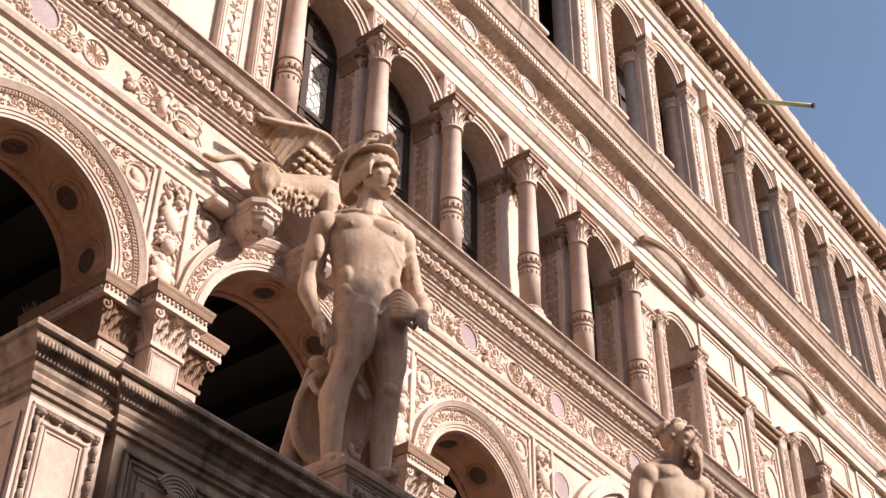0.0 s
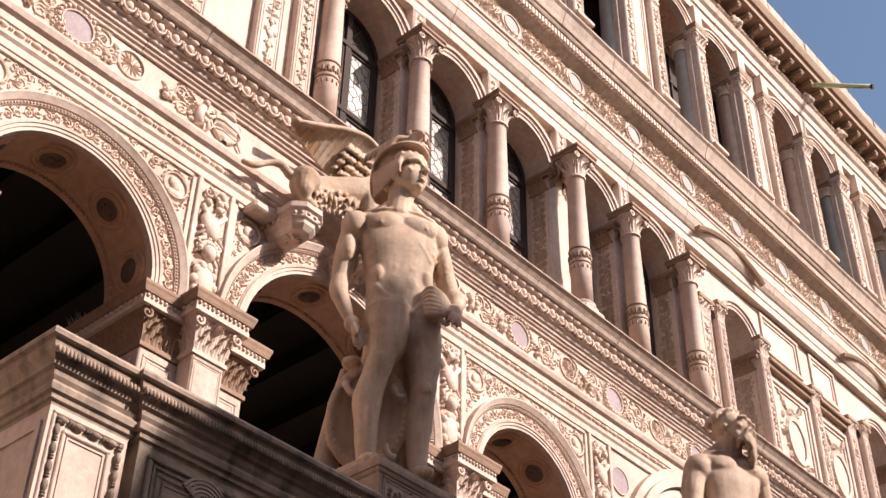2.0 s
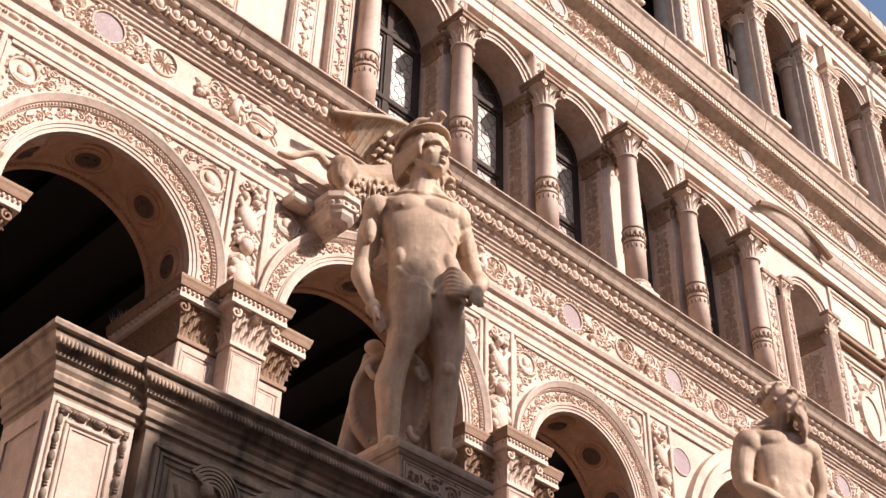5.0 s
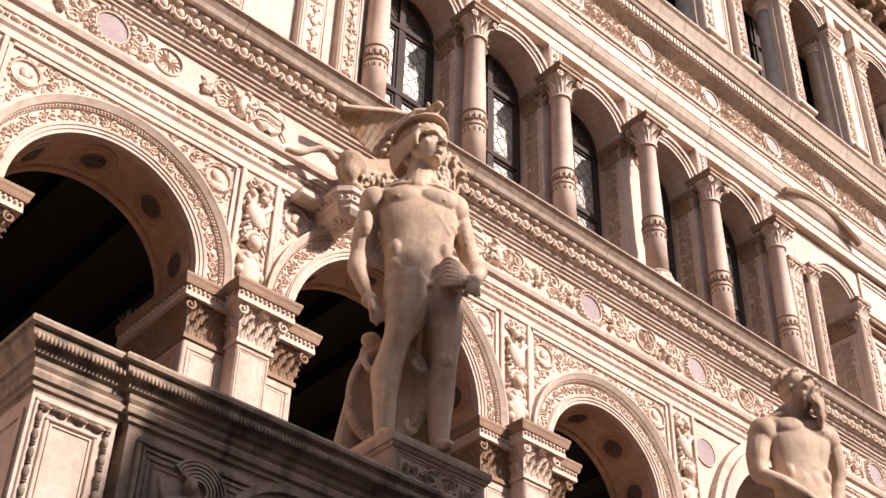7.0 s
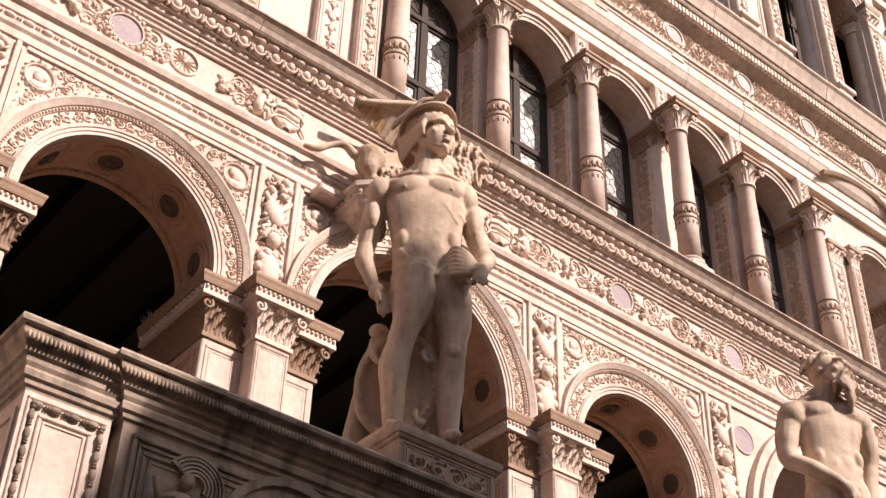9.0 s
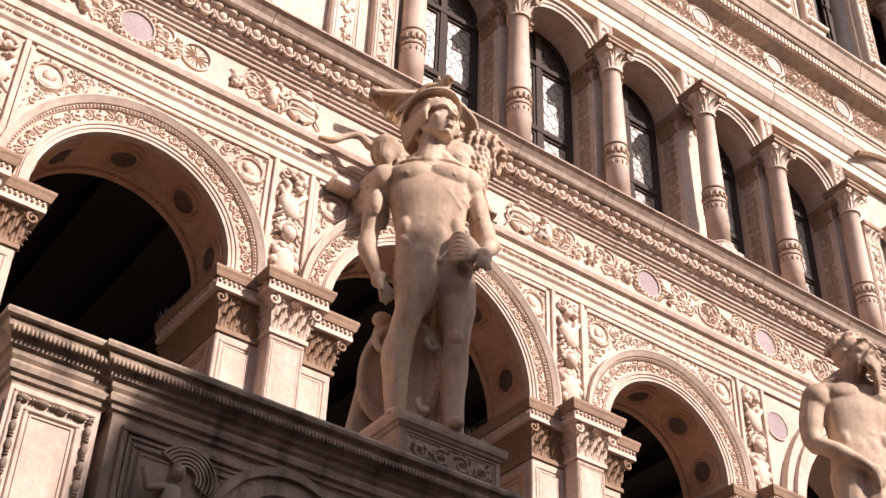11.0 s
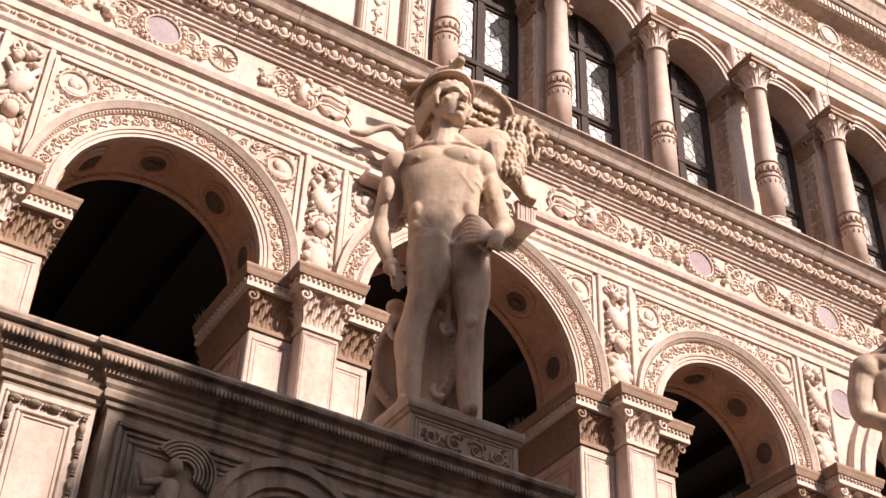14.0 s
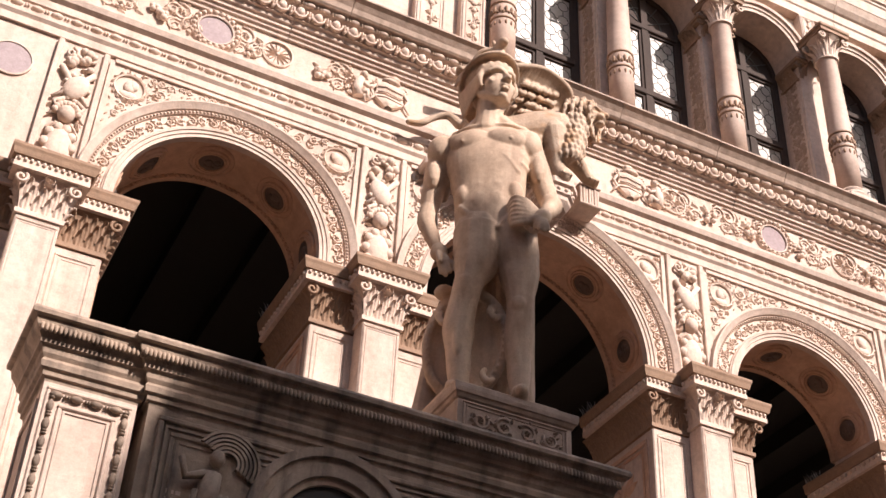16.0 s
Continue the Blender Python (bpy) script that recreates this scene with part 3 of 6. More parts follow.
def make_pier():
    t = thing("pier", "pale stone pier with pilaster, brown carved rear capital and brown-stained abaci", "pier", "loggia piers")
    bm = bmesh.new()
    box(bm, -0.56, 0.56, -0.1, 0.92, 4.4, 7.86, 0.01)
    part("rear_shaft", bm, STONE, t)
    bm = bmesh.new()
    framed_panel(bm, -0.52, -0.2, 4.5, 7.8, -0.1, 0.03, 0.009)
    framed_panel(bm, 0.2, 0.52, 4.5, 7.8, -0.1, 0.03, 0.009)
    part("shaft_frame", bm, STONE, t)
    for sx in (-1, 1):
        bm = bmesh.new()
        candelabrum(bm, 0, 4.6, 7.7, 0.5, 0, 31, 0.03)
        framed_panel(bm, -0.42, 0.42, 4.5, 7.78, 0, 0.05, 0.02)
        bmesh.ops.transform(bm, matrix=Matrix.Translation((sx * 0.562, 0.41, 0)) @ Matrix.Rotation(sx * math.pi / 2, 4, "Z"), verts=bm.verts)
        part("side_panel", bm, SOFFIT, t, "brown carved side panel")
    square_capital(t, -0.56, 0.56, -0.1, 0.9, 7.9, 8.2, 0.16, "rear_capital")
    bm = bmesh.new()
    box(bm, -0.17, 0.17, -0.3, -0.1, 4.4, 7.9, 0.008)
    part("pilaster", bm, STONE, t)
    bm = bmesh.new()
    framed_panel(bm, -0.16, 0.16, 4.5, 7.87, -0.3, 0.02, 0.008)
    part("pilaster_frame", bm, STONE, t)
    square_capital(t, -0.17, 0.17, -0.3, -0.1, 7.94, 8.24, 0.17, "front_capital")
    return t


pier = make_pier()
pier.location = (PIERS[0], 0, 0)
for x in PIERS[1:]:
    copy_thing(pier, pose(x, 0, 0))

# pigeon spikes on the outer corners of the rear capitals
for x in PIERS[1:]:
    t = thing("bird_spikes", "thin steel bird spikes on a stone capital", "bird spikes", "bird spikes")
    bm = bmesh.new()
    box(bm, x - 0.7, x - 0.67, 0.66, 0.9, 8.4, 8.408)
    part("strip", bm, STEEL, t)
    bm = bmesh.new()
    for i in range(10):
        y = 0.67 + i * 0.024
        tube(bm, [(x - 0.685, y, 8.408), (x - 0.68 - 0.03 * (i % 3), y + 0.02 * (i % 2), 8.49)], 0.003, 0.002, 4)
    part("spikes", bm, STEEL, t)


def archivolt(cx, r, seed):
    rnd = random.Random(seed)
    t = thing("round_arch", "carved pale stone archivolt with medallions under it", "arch", "round arches")

    def band(name, prof, mat, label=""):
        bm = bmesh.new()
        ring(bm, cx, ZS, prof, 0, 180, 48)
        for s in (-1, 1):
            xs = [s * p[0] + cx for p in prof]
            v0 = [bm.verts.new((xx, p[1], ZS)) for xx, p in zip(xs, prof)]
            v1 = [bm.verts.new((xx, p[1], 8.42)) for xx, p in zip(xs, prof)]
            k = len(prof)
            for i in range(k):
                bm.faces.new((v0[i], v0[(i + 1) % k], v1[(i + 1) % k], v1[i]))
        return part(name, bm, mat, t, label)

    band("inner_moulding", [(r - 0.02, 0.05), (r - 0.02, -0.022), (r + 0.012, -0.022), (r + 0.015, -0.034), (r + 0.045, -0.034), (r + 0.048, -0.046), (r + 0.07, -0.05), (r + 0.078, -0.034), (r + 0.085, -0.034), (r + 0.085, 0.05)], STONE)
    band("carved_band", [(r + 0.085, 0.05), (r + 0.085, -0.012), (r + 0.222, -0.012), (r + 0.222, 0.05)], CARVED)
    band("outer_moulding", [(r + 0.222, 0.05), (r + 0.222, -0.034), (r + 0.25, -0.04), (r + 0.255, -0.062), (r + 0.29, -0.085), (r + 0.31, -0.1), (r + 0.325, -0.1), (r + 0.325, 0.05)], STONE)
    bm = bmesh.new()
    n = int(math.pi * (r + 0.15) / 0.1)
    for i in range(n):
        a = math.pi * (i + 0.5) / n
        rr = r + 0.153 + rnd.uniform(-0.008, 0.008)
        x, z = cx + rr * math.cos(a), ZS + rr * math.sin(a)
        scroll(bm, x, -0.012, z, 0.046, 1 if i % 2 else -1, a, 0.02, i % 3 == 0)
        for k in range(6):
            q, d = a + rnd.uniform(-0.5, 0.5) * math.pi / n, r + rnd.uniform(0.1, 0.205)
            leaf(bm, cx + d * math.cos(q), -0.012, ZS + d * math.sin(q), rnd.uniform(0, 6.28), rnd.uniform(0.03, 0.05), 0.024, 0.02)
    part("foliage", bm, CARVED, t, "running carved foliage")
    bm = bmesh.new()
    n = int(math.pi * (r + 0.236) / 0.034)
    for i in range(n):
        a = math.pi * (i + 0.5) / n
        blob(bm, (cx + (r + 0.236) * math.cos(a), -0.042, ZS + (r + 0.236) * math.sin(a)), 0.0135)
    tagged(part("pearl_moulding", bm, CARVED, t), kind="stuff")
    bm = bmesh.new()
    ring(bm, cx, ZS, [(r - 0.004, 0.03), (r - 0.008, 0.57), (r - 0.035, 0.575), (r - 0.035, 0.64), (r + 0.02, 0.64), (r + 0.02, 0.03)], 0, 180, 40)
    part("soffit", bm, SOFFIT, t, "brown soffit")
    bm = bmesh.new()
    n = int(math.pi * r / 0.05)
    for i in range(n):
        a = math.pi * (i + 0.5) / n
        blob(bm, (cx + (r - 0.022) * math.cos(a), 0.565, ZS + (r - 0.022) * math.sin(a)), (0.02, 0.014, 0.02))
    tagged(part("bead_moulding", bm, SOFFIT, t), kind="stuff")
    for deg in (15, 54, 96, 135, 167):
        a = radians(deg)
        m = Matrix.Translation((cx + (r - 0.012) * math.cos(a), 0.30, ZS + (r - 0.012) * math.sin(a))) @ Matrix.Rotation(math.pi / 2 - a, 4, "Y") @ Matrix.Rotation(math.pi, 4, "X")
        bm = bmesh.new()
        lathe(bm, 0, 0, [(0.215, -0.02), (0.215, 0.012), (0.2, 0.022), (0.186, 0.004), (0.168, 0.004), (0.162, 0.026), (0.148, 0.03), (0.14, 0.012), (0.13, 0.03), (0.12, 0.03), (0.114, 0.006)], 32)
        bmesh.ops.transform(bm, matrix=m, verts=bm.verts)
        med = part("medallion", bm, SOFFIT, t)
        bm = bmesh.new()
        lathe(bm, 0, 0, [(0.113, 0.0), (0.113, 0.016), (0.09, 0.024), (0.02, 0.026)], 20)
        for _ in range(7):
            blob(bm, (rnd.uniform(-0.05, 0.05), rnd.uniform(-0.06, 0.06), 0.028), (rnd.uniform(0.02, 0.05), rnd.uniform(0.02, 0.05), 0.018))
        bmesh.ops.transform(bm, matrix=m, verts=bm.verts)
        part("disc", bm, BRONZE, med, "dark carved disc")
    return t


for i, (cx, r) in enumerate(ARCHES):
    archivolt(cx, r, i)


# spandrel carving between arches and strips
def spandrel(x0, x1, cx, r, seed, name_label):
    rnd = random.Random(seed)
    s = 1 if (x0 + x1) / 2 > cx else -1
    t = thing("spandrel_relief", name_label, "relief", "spandrel reliefs")
    bm = bmesh.new()
    ro = r + 0.345
    corner = x1 - 0.21 if s > 0 else x0 + 0.21
    ring(bm, corner, 9.74, [(0.125, 0.0), (0.128, -0.02), (0.14, -0.026), (0.148, -0.012), (0.155, 0.0)], 0, 360, 28)
    blob(bm, (corner, 0.0, 9.75), (0.058, 0.035, 0.075), 2)
    blob(bm, (corner - s * 0.03, -0.006, 9.77), (0.05, 0.03, 0.06), 2)
    blob(bm, (corner, 0.0, 9.66), (0.085, 0.022, 0.045), 2)
    for k in range(16):
        a = 6.2832 * k / 16
        leaf(bm, corner + 0.138 * math.cos(a), -0.008, 9.74 + 0.138 * math.sin(a), a + 1.2, 0.06, 0.032, 0.016)
    spots = []
    for _ in range(900):
        x, z = rnd.uniform(x0 + 0.05, x1 - 0.05), rnd.uniform(8.72, 9.93)
        d = math.hypot(x - cx, z - ZS) - ro
        r1 = min(rnd.uniform(0.045, 0.085), d - 0.02, 9.95 - z)
        if r1 < 0.026 or math.hypot(x - corner, z - 9.74) < 0.165 + r1 or min(x - x0, x1 - x) < r1 + 0.035:
            continue
        if any(math.hypot(x - p[0], z - p[1]) < (r1 + p[2]) * 0.93 for p in spots):
            continue
        spots.append((x, z, r1))
        scroll(bm, x, 0.0, z, r1 * 0.9, rnd.choice((1, -1)), rnd.uniform(0, 6.28), 0.016, r1 > 0.05)
    for _ in range(500):
        x, z = rnd.uniform(x0 + 0.05, x1 - 0.05), rnd.uniform(8.72, 9.95)
        if math.hypot(x - cx, z - ZS) < ro + 0.03 or math.hypot(x - corner, z - 9.74) < 0.16:
            continue
        leaf(bm, x, 0.0, z, rnd.uniform(0, 6.28), rnd.uniform(0.03, 0.055), rnd.uniform(0.016, 0.028), 0.016)
    part("foliage", bm, CARVED, t)
    bm = bmesh.new()
    e = 0.025
    ex = x1 if s > 0 else x0
    box(bm, min(ex, ex - s * 0.04), max(ex, ex - s * 0.04), -e, 0.0, 8.75, 9.96)
    part("border", bm, STONE, t)
    bm = bmesh.new()
    box(bm, min(cx, ex - s * 0.04), max(cx, ex - s * 0.04), -e, 0.0, 9.962, 10.0)
    part("top_border", bm, STONE, t)


edges = [(PIERS[0] + 0.24, PIERS[1] - 0.24), (PIERS[1] + 0.24, PIERS[2] - 0.24), (PIERS[2] + 0.24, PIERS[3] - 0.24)]
for i, ((a, b), (cx, r)) in enumerate(zip(edges, ARCHES)):
    spandrel(a, cx, cx, r, 20 + i, "carved foliage with a rosette in a pale spandrel")
    spandrel(cx, b, cx, r, 40 + i, "carved foliage with a rosette in a pale spandrel")


def trophy_strip(x, seed):
    """Upright framed strip over a pier: mask, cuirass and shield hung one over another."""
    rnd = random.Random(seed)
    t = thing("trophy_strip", "carved stone strip of arms, mask and shield over a pier", "relief", "trophy strips")
    bm = bmesh.new()
    for s in (-1, 1):
        box(bm, x + s * 0.2 - 0.025, x + s * 0.2 + 0.025, -0.05, 0.0, 8.47, 10.0, 0.006)
    box(bm, x - 0.175, x + 0.175, -0.012, 0.0, 8.47, 10.0)
    part("frame", bm, STONE, t)
    bm = bmesh.new()
    # shield with scrolled rim
    for k in range(10):
        a = 6.2832 * k / 10
        blob(bm, (x + 0.11 * math.cos(a), -0.05, 8.85 + 0.19 * math.sin(a)), (0.045, 0.035, 0.05))
    blob(bm, (x, -0.04, 8.85), (0.12, 0.06, 0.2), 2)
    blob(bm, (x + 0.02, -0.05, 8.62), (0.05, 0.05, 0.07))
    part("shield", bm, CARVED, t)
    bm = bmesh.new()
    blob(bm, (x, -0.06, 9.18), (0.075, 0.07, 0.09), 2)
    for k in range(9):
        a = 0.2 + 2.8 * k / 8
        blob(bm, (x + 0.1 * math.cos(a), -0.05, 9.19 + 0.11 * math.sin(a)), (0.034, 0.04, 0.04))
    for s in (-1, 1):
        leaf(bm, x + s * 0.04, -0.02, 9.1, -1.57 + s * 0.7, 0.16, 0.08, 0.05)
    part("mask", bm, CARVED, t)
    bm = bmesh.new()
    tilt = rnd.choice((-1, 1))
    blob(bm, (x + 0.02 * tilt, -0.045, 9.5), (0.1, 0.06, 0.15), 3, Matrix.Rotation(radians(24 * tilt), 4, "Y"))
    for k in range(9):
        a = 6.2832 * k / 9
        blob(bm, (x + 0.02 * tilt + 0.1 * math.cos(a), -0.04, 9.5 + 0.15 * math.sin(a)), (0.028, 0.03, 0.028))
    for q in (-1, 1):
        tube(bm, [(x - q * 0.15, -0.04, 9.34), (x, -0.05, 9.5), (x + q * 0.14, -0.04, 9.7)], 0.018, 0.03, 7)
        tube(bm, [(x + q * 0.05, -0.04, 9.36), (x + q * 0.13, -0.05, 9.3), (x + q * 0.08, -0.05, 9.22), (x + q * 0.15, -0.04, 9.14)], 0.022, 0.012, 6)
    for k in range(14):
        leaf(bm, x + rnd.uniform(-0.14, 0.14), -0.012, rnd.uniform(8.95, 9.75), rnd.uniform(0, 6.28), 0.1, 0.05, 0.04)
    part("cuirass", bm, CARVED, t)
    bm = bmesh.new()
    for k in range(12):
        blob(bm, (x + rnd.uniform(-0.11, 0.11), -0.04, 9.82 + rnd.uniform(-0.1, 0.12)), rnd.uniform(0.025, 0.05))
    for s in (-1, 1):
        volute(bm, x + s * 0.09, -0.04, 9.88, 0.06, s)
    part("knot", bm, CARVED, t)


for i, x in enumerate(PIERS):
    trophy_strip(x, i)

# coloured discs in the outer spandrels
for x in (PIERS[0] - 0.55, PIERS[3] + 0.42):
    t = thing("porphyry_disc", "round purple porphyry disc set in the wall", "disc", "porphyry discs")
    bm = bmesh.new()
    ring(bm, x, 9.62, [(0.0, 0.02), (0.17, 0.02), (0.17, -0.012), (0.0, -0.016)], 0, 360, 32)
    part("disc", bm, PORPH, t)
    bm = bmesh.new()
    ring(bm, x, 9.62, [(0.17, 0.02), (0.185, 0.02), (0.185, -0.02), (0.17, -0.022)], 0, 360, 32)
    part("rim", bm, STONE, t)


# ---- small frieze over the loggia ----
def roundel(x, z, r, y, mat=PORPH, wreath=True, label="round pale purple stone disc in a carved wreath", group="frieze roundels"):
    t = thing("roundel", label, "roundel", group)
    bm = bmesh.new()
    ring(bm, x, z, [(0.0, y + 0.02), (r * 0.68, y + 0.02), (r * 0.68, y - 0.012), (0.0, y - 0.013)], 0, 360, 32)
    part("disc", bm, mat, t, "polished purple stone")
    bm = bmesh.new()
    ring(bm, x, z, [(r * 0.68, y + 0.02), (r * 0.68, y - 0.03), (r * 0.74, y - 0.035), (r * 0.76, y - 0.015), (r * 0.97, y - 0.015), (r, y - 0.03), (r * 1.03, y - 0.01), (r * 1.03, y + 0.02)], 0, 360, 32)
    part("rim", bm, STONE, t)
    if wreath:
        bm = bmesh.new()
        for k in range(22):
            a = 6.2832 * k / 22
            blob(bm, (x + 0.87 * r * math.cos(a), y - 0.03, z + 0.87 * r * math.sin(a)), (r * 0.11, 0.028, r * 0.11))
            leaf(bm, x + 0.87 * r * math.cos(a), y - 0.015, z + 0.87 * r * math.sin(a), a + 0.9, r * 0.2, r * 0.12, 0.03)
        part("wreath", bm, CARVED, t)


def arms(x, flip):
    """A wavy shield under a ducal cap between ribbons, with a crouching supporter."""
    t = thing("coat_of_arms", "carved pale stone shield with a crouching supporter", "relief", "carved shields")
    bm = bmesh.new()
    rows = []
    for k in range(9):
        z = 10.585 + 0.036 * k
        w = 0.15 * min(1.0, (0.25 + k / 3.2)) * (0.93 if 4 < k < 8 else 1.0)
        y = -0.035 - 0.012 * math.sin(k * 1.1)
        rows.append([bm.verts.new(p) for p in ((x - w, 0.0, z), (x - w, y, z), (x - w * 0.4, y - 0.02, z + 0.008), (x + w * 0.4, y - 0.02, z - 0.006), (x + w, y, z), (x + w, 0.0, z))])
    for p, q in zip(rows, rows[1:]):
        for i in range(5):
            bm.faces.new((p[i], p[i + 1], q[i + 1], q[i]))
    bm.faces.new(rows[-1])
    for k in range(3):
        tube(bm, [(x - 0.13, -0.045, 10.68 + 0.065 * k), (x - 0.05, -0.064, 10.69 + 0.065 * k), (x + 0.05, -0.062, 10.672 + 0.065 * k), (x + 0.13, -0.045, 10.68 + 0.065 * k)], 0.01, n=5)
    for k in (-1, 1):
        volute(bm, x + k * 0.16, -0.03, 10.87, 0.04, k)
        tube(bm, [(x + k * 0.15, -0.02, 10.84), (x + k * 0.2, -0.03, 10.76), (x + k * 0.16, -0.03, 10.68), (x + k * 0.22, -0.02, 10.6)], 0.02, 0.01, 6)
    part("shield", bm, CARVED, t)
    bm = bmesh.new()
    blob(bm, (x, -0.05, 10.91), (0.1, 0.05, 0.03), 2)
    blob(bm, (x + flip * 0.03, -0.05, 10.955), (0.06, 0.04, 0.04), 2)
    part("cap", bm, CARVED, t)
    bm = bmesh.new()
    sx = x - flip * 0.32
    tube(bm, [(sx, -0.03, 10.6), (sx - flip * 0.03, -0.045, 10.7), (sx + flip * 0.005, -0.045, 10.82)], 0.055, 0.045, 8)
    blob(bm, (sx + flip * 0.03, -0.055, 10.88), 0.042, 2)
    tube(bm, [(sx, -0.05, 10.8), (sx + flip * 0.08, -0.06, 10.74), (sx + flip * 0.13, -0.05, 10.78)], 0.024, 0.018, 6)
    tube(bm, [(sx, -0.05, 10.64), (sx + flip * 0.08, -0.06, 10.68), (sx + flip * 0.09, -0.05, 10.58)], 0.036, 0.022, 6)
    for k in range(5):
        leaf(bm, sx - flip * 0.06, 0.0, 10.66 + 0.05 * k, 1.57 + flip * 1.0, 0.11, 0.05, 0.03)
    part("supporter", bm, CARVED, t)


roundels = [0.0, 6.41, 8.33] + [10.25 + 1.92 * i for i in range(8)] + [-1.95, -3.9]
for x in roundels:
    roundel(x, 10.77, 0.245, 0.0)
arms(1.78, 1)
arms(4.55, -1)
groups_x = [(-0.9, 3), (0.62, 1), (1.08, 2), (5.1, 1), (5.55, 2), (5.88, 3)]
for i in range(7):
    groups_x += [(7.02 + 1.92 * i, 3), (7.37 + 1.92 * i, 1), (7.72 + 1.92 * i, 2)]
groups_x += [(-1.4, 1), (0.35, 3), (1.35, 3), (-0.55, 2), (-0.28, 3), (4.95, 3), (5.3, 3), (6.72, 2), (6.08, 2)]
for i in range(6):
    groups_x += [(7.55 + 1.92 * i, 3), (7.96 + 1.92 * i, 3), (8.62 + 1.92 * i, 3)]
for i, (x, kind) in enumerate(groups_x):
    rnd = random.Random(100 + i)
    bm = bmesh.new()
    if kind == 1:
        rosette(bm, x, 0.0, 10.77, 0.16, 14, 0.02)
        name, lab = "wheel_rosette", "carved stone wheel rosette on the frieze"
    elif kind == 2:
        fruit(bm, x, 0.0, 10.72, 0.1, rnd)
        scroll(bm, x + 0.13, 0.0, 10.86, 0.08, 1, 0, 0.03, False)
        name, lab = "carved_fruit", "carved stone cluster of fruit and leaves"
    else:
        scroll(bm, x - 0.06, 0.0, 10.85, 0.11, -1, 2, 0.025)
        scroll(bm, x - 0.1, 0.0, 10.67, 0.08, 1, 1, 0.022, False)
        for k in range(8):
            leaf(bm, x + rnd.uniform(-0.15, 0.15), 0.0, rnd.uniform(10.6, 10.95), rnd.uniform(0, 6.28), 0.1, 0.05, 0.022)
        for k in range(10):
            leaf(bm, x + rnd.uniform(-0.2, 0.2), 0.0, rnd.uniform(10.59, 10.96), rnd.uniform(0, 6.28), 0.055, 0.028, 0.016)
        scroll(bm, x + 0.08, 0.0, 10.7, 0.08, 1, 0, 0.022)
        fruit(bm, x + 0.02, 0.0, 10.66, 0.06, rnd)
        name, lab = "leaf_scroll", "carved stone leaf scroll on the frieze"
    tagged(link(name, bm, CARVED), lab, "relief", name + "s")


# ---- repeated enrichments of the mouldings ----
def repeat(name, bm, mat, parent, xs, y, z):
    me = bpy.data.meshes.new(name)
    bm.to_mesh(me)
    bm.free()
    me.materials.append(mat)
    for x in xs:
        ob = new(name, me)
        ob.parent = parent
        ob.location = (x, y, z)


def spaced(a, b, d):
    return [a + d * i for i in range(int((b - a) / d))]


def bead():
    bm = bmesh.new()
    blob(bm, (0, 0, 0), (0.056, 0.03, 0.029), 2)
    for x in (0.075, 0.1):
        blob(bm, (x, 0, 0), (0.011, 0.027, 0.027))
    return bm


repeat("bead", bead(), CARVED, string, spaced(-2.6, 16, 0.175), -0.036, 10.23)
repeat("bead", bead(), CARVED, cornice, spaced(-2.6, 18, 0.155), -0.228, 11.328)


def egg():
    bm = bmesh.new()
    blob(bm, (0, -0.012, 0.004), (0.05, 0.062, 0.06), 2)
    ring(bm, 0, 0.012, [(0.06, 0.02), (0.06, -0.045), (0.076, -0.04), (0.076, 0.02)], 165, 375, 14)
    blob(bm, (0.0925, -0.005, 0.012), (0.013, 0.05, 0.05))
    blob(bm, (0.0925, -0.02, -0.045), (0.02, 0.03, 0.022))
    for sx in (-1, 1):
        leaf(bm, 0.0925, -0.02, -0.05, 1.571 + sx * 0.6, 0.075, 0.03, 0.03)
    return bm


repeat("egg", egg(), CARVED, cornice, spaced(-2.6, 19, 0.185), -0.165, 11.232)

bm = bmesh.new()
box(bm, -0.022, 0.022, -0.04, 0.02, -0.055, 0.055)
repeat("dentil", bm, CARVED, cornice2, spaced(3.0, 24.5, 0.075), -0.29, 16.405)
bm = bmesh.new()
acanthus(bm, 0, 0, -0.06, 0.12, 0.085, 0, -1)
repeat("leaf_tooth", bm, CARVED, arch_band, spaced(3.0, 26, 0.095), -0.125, 15.735)


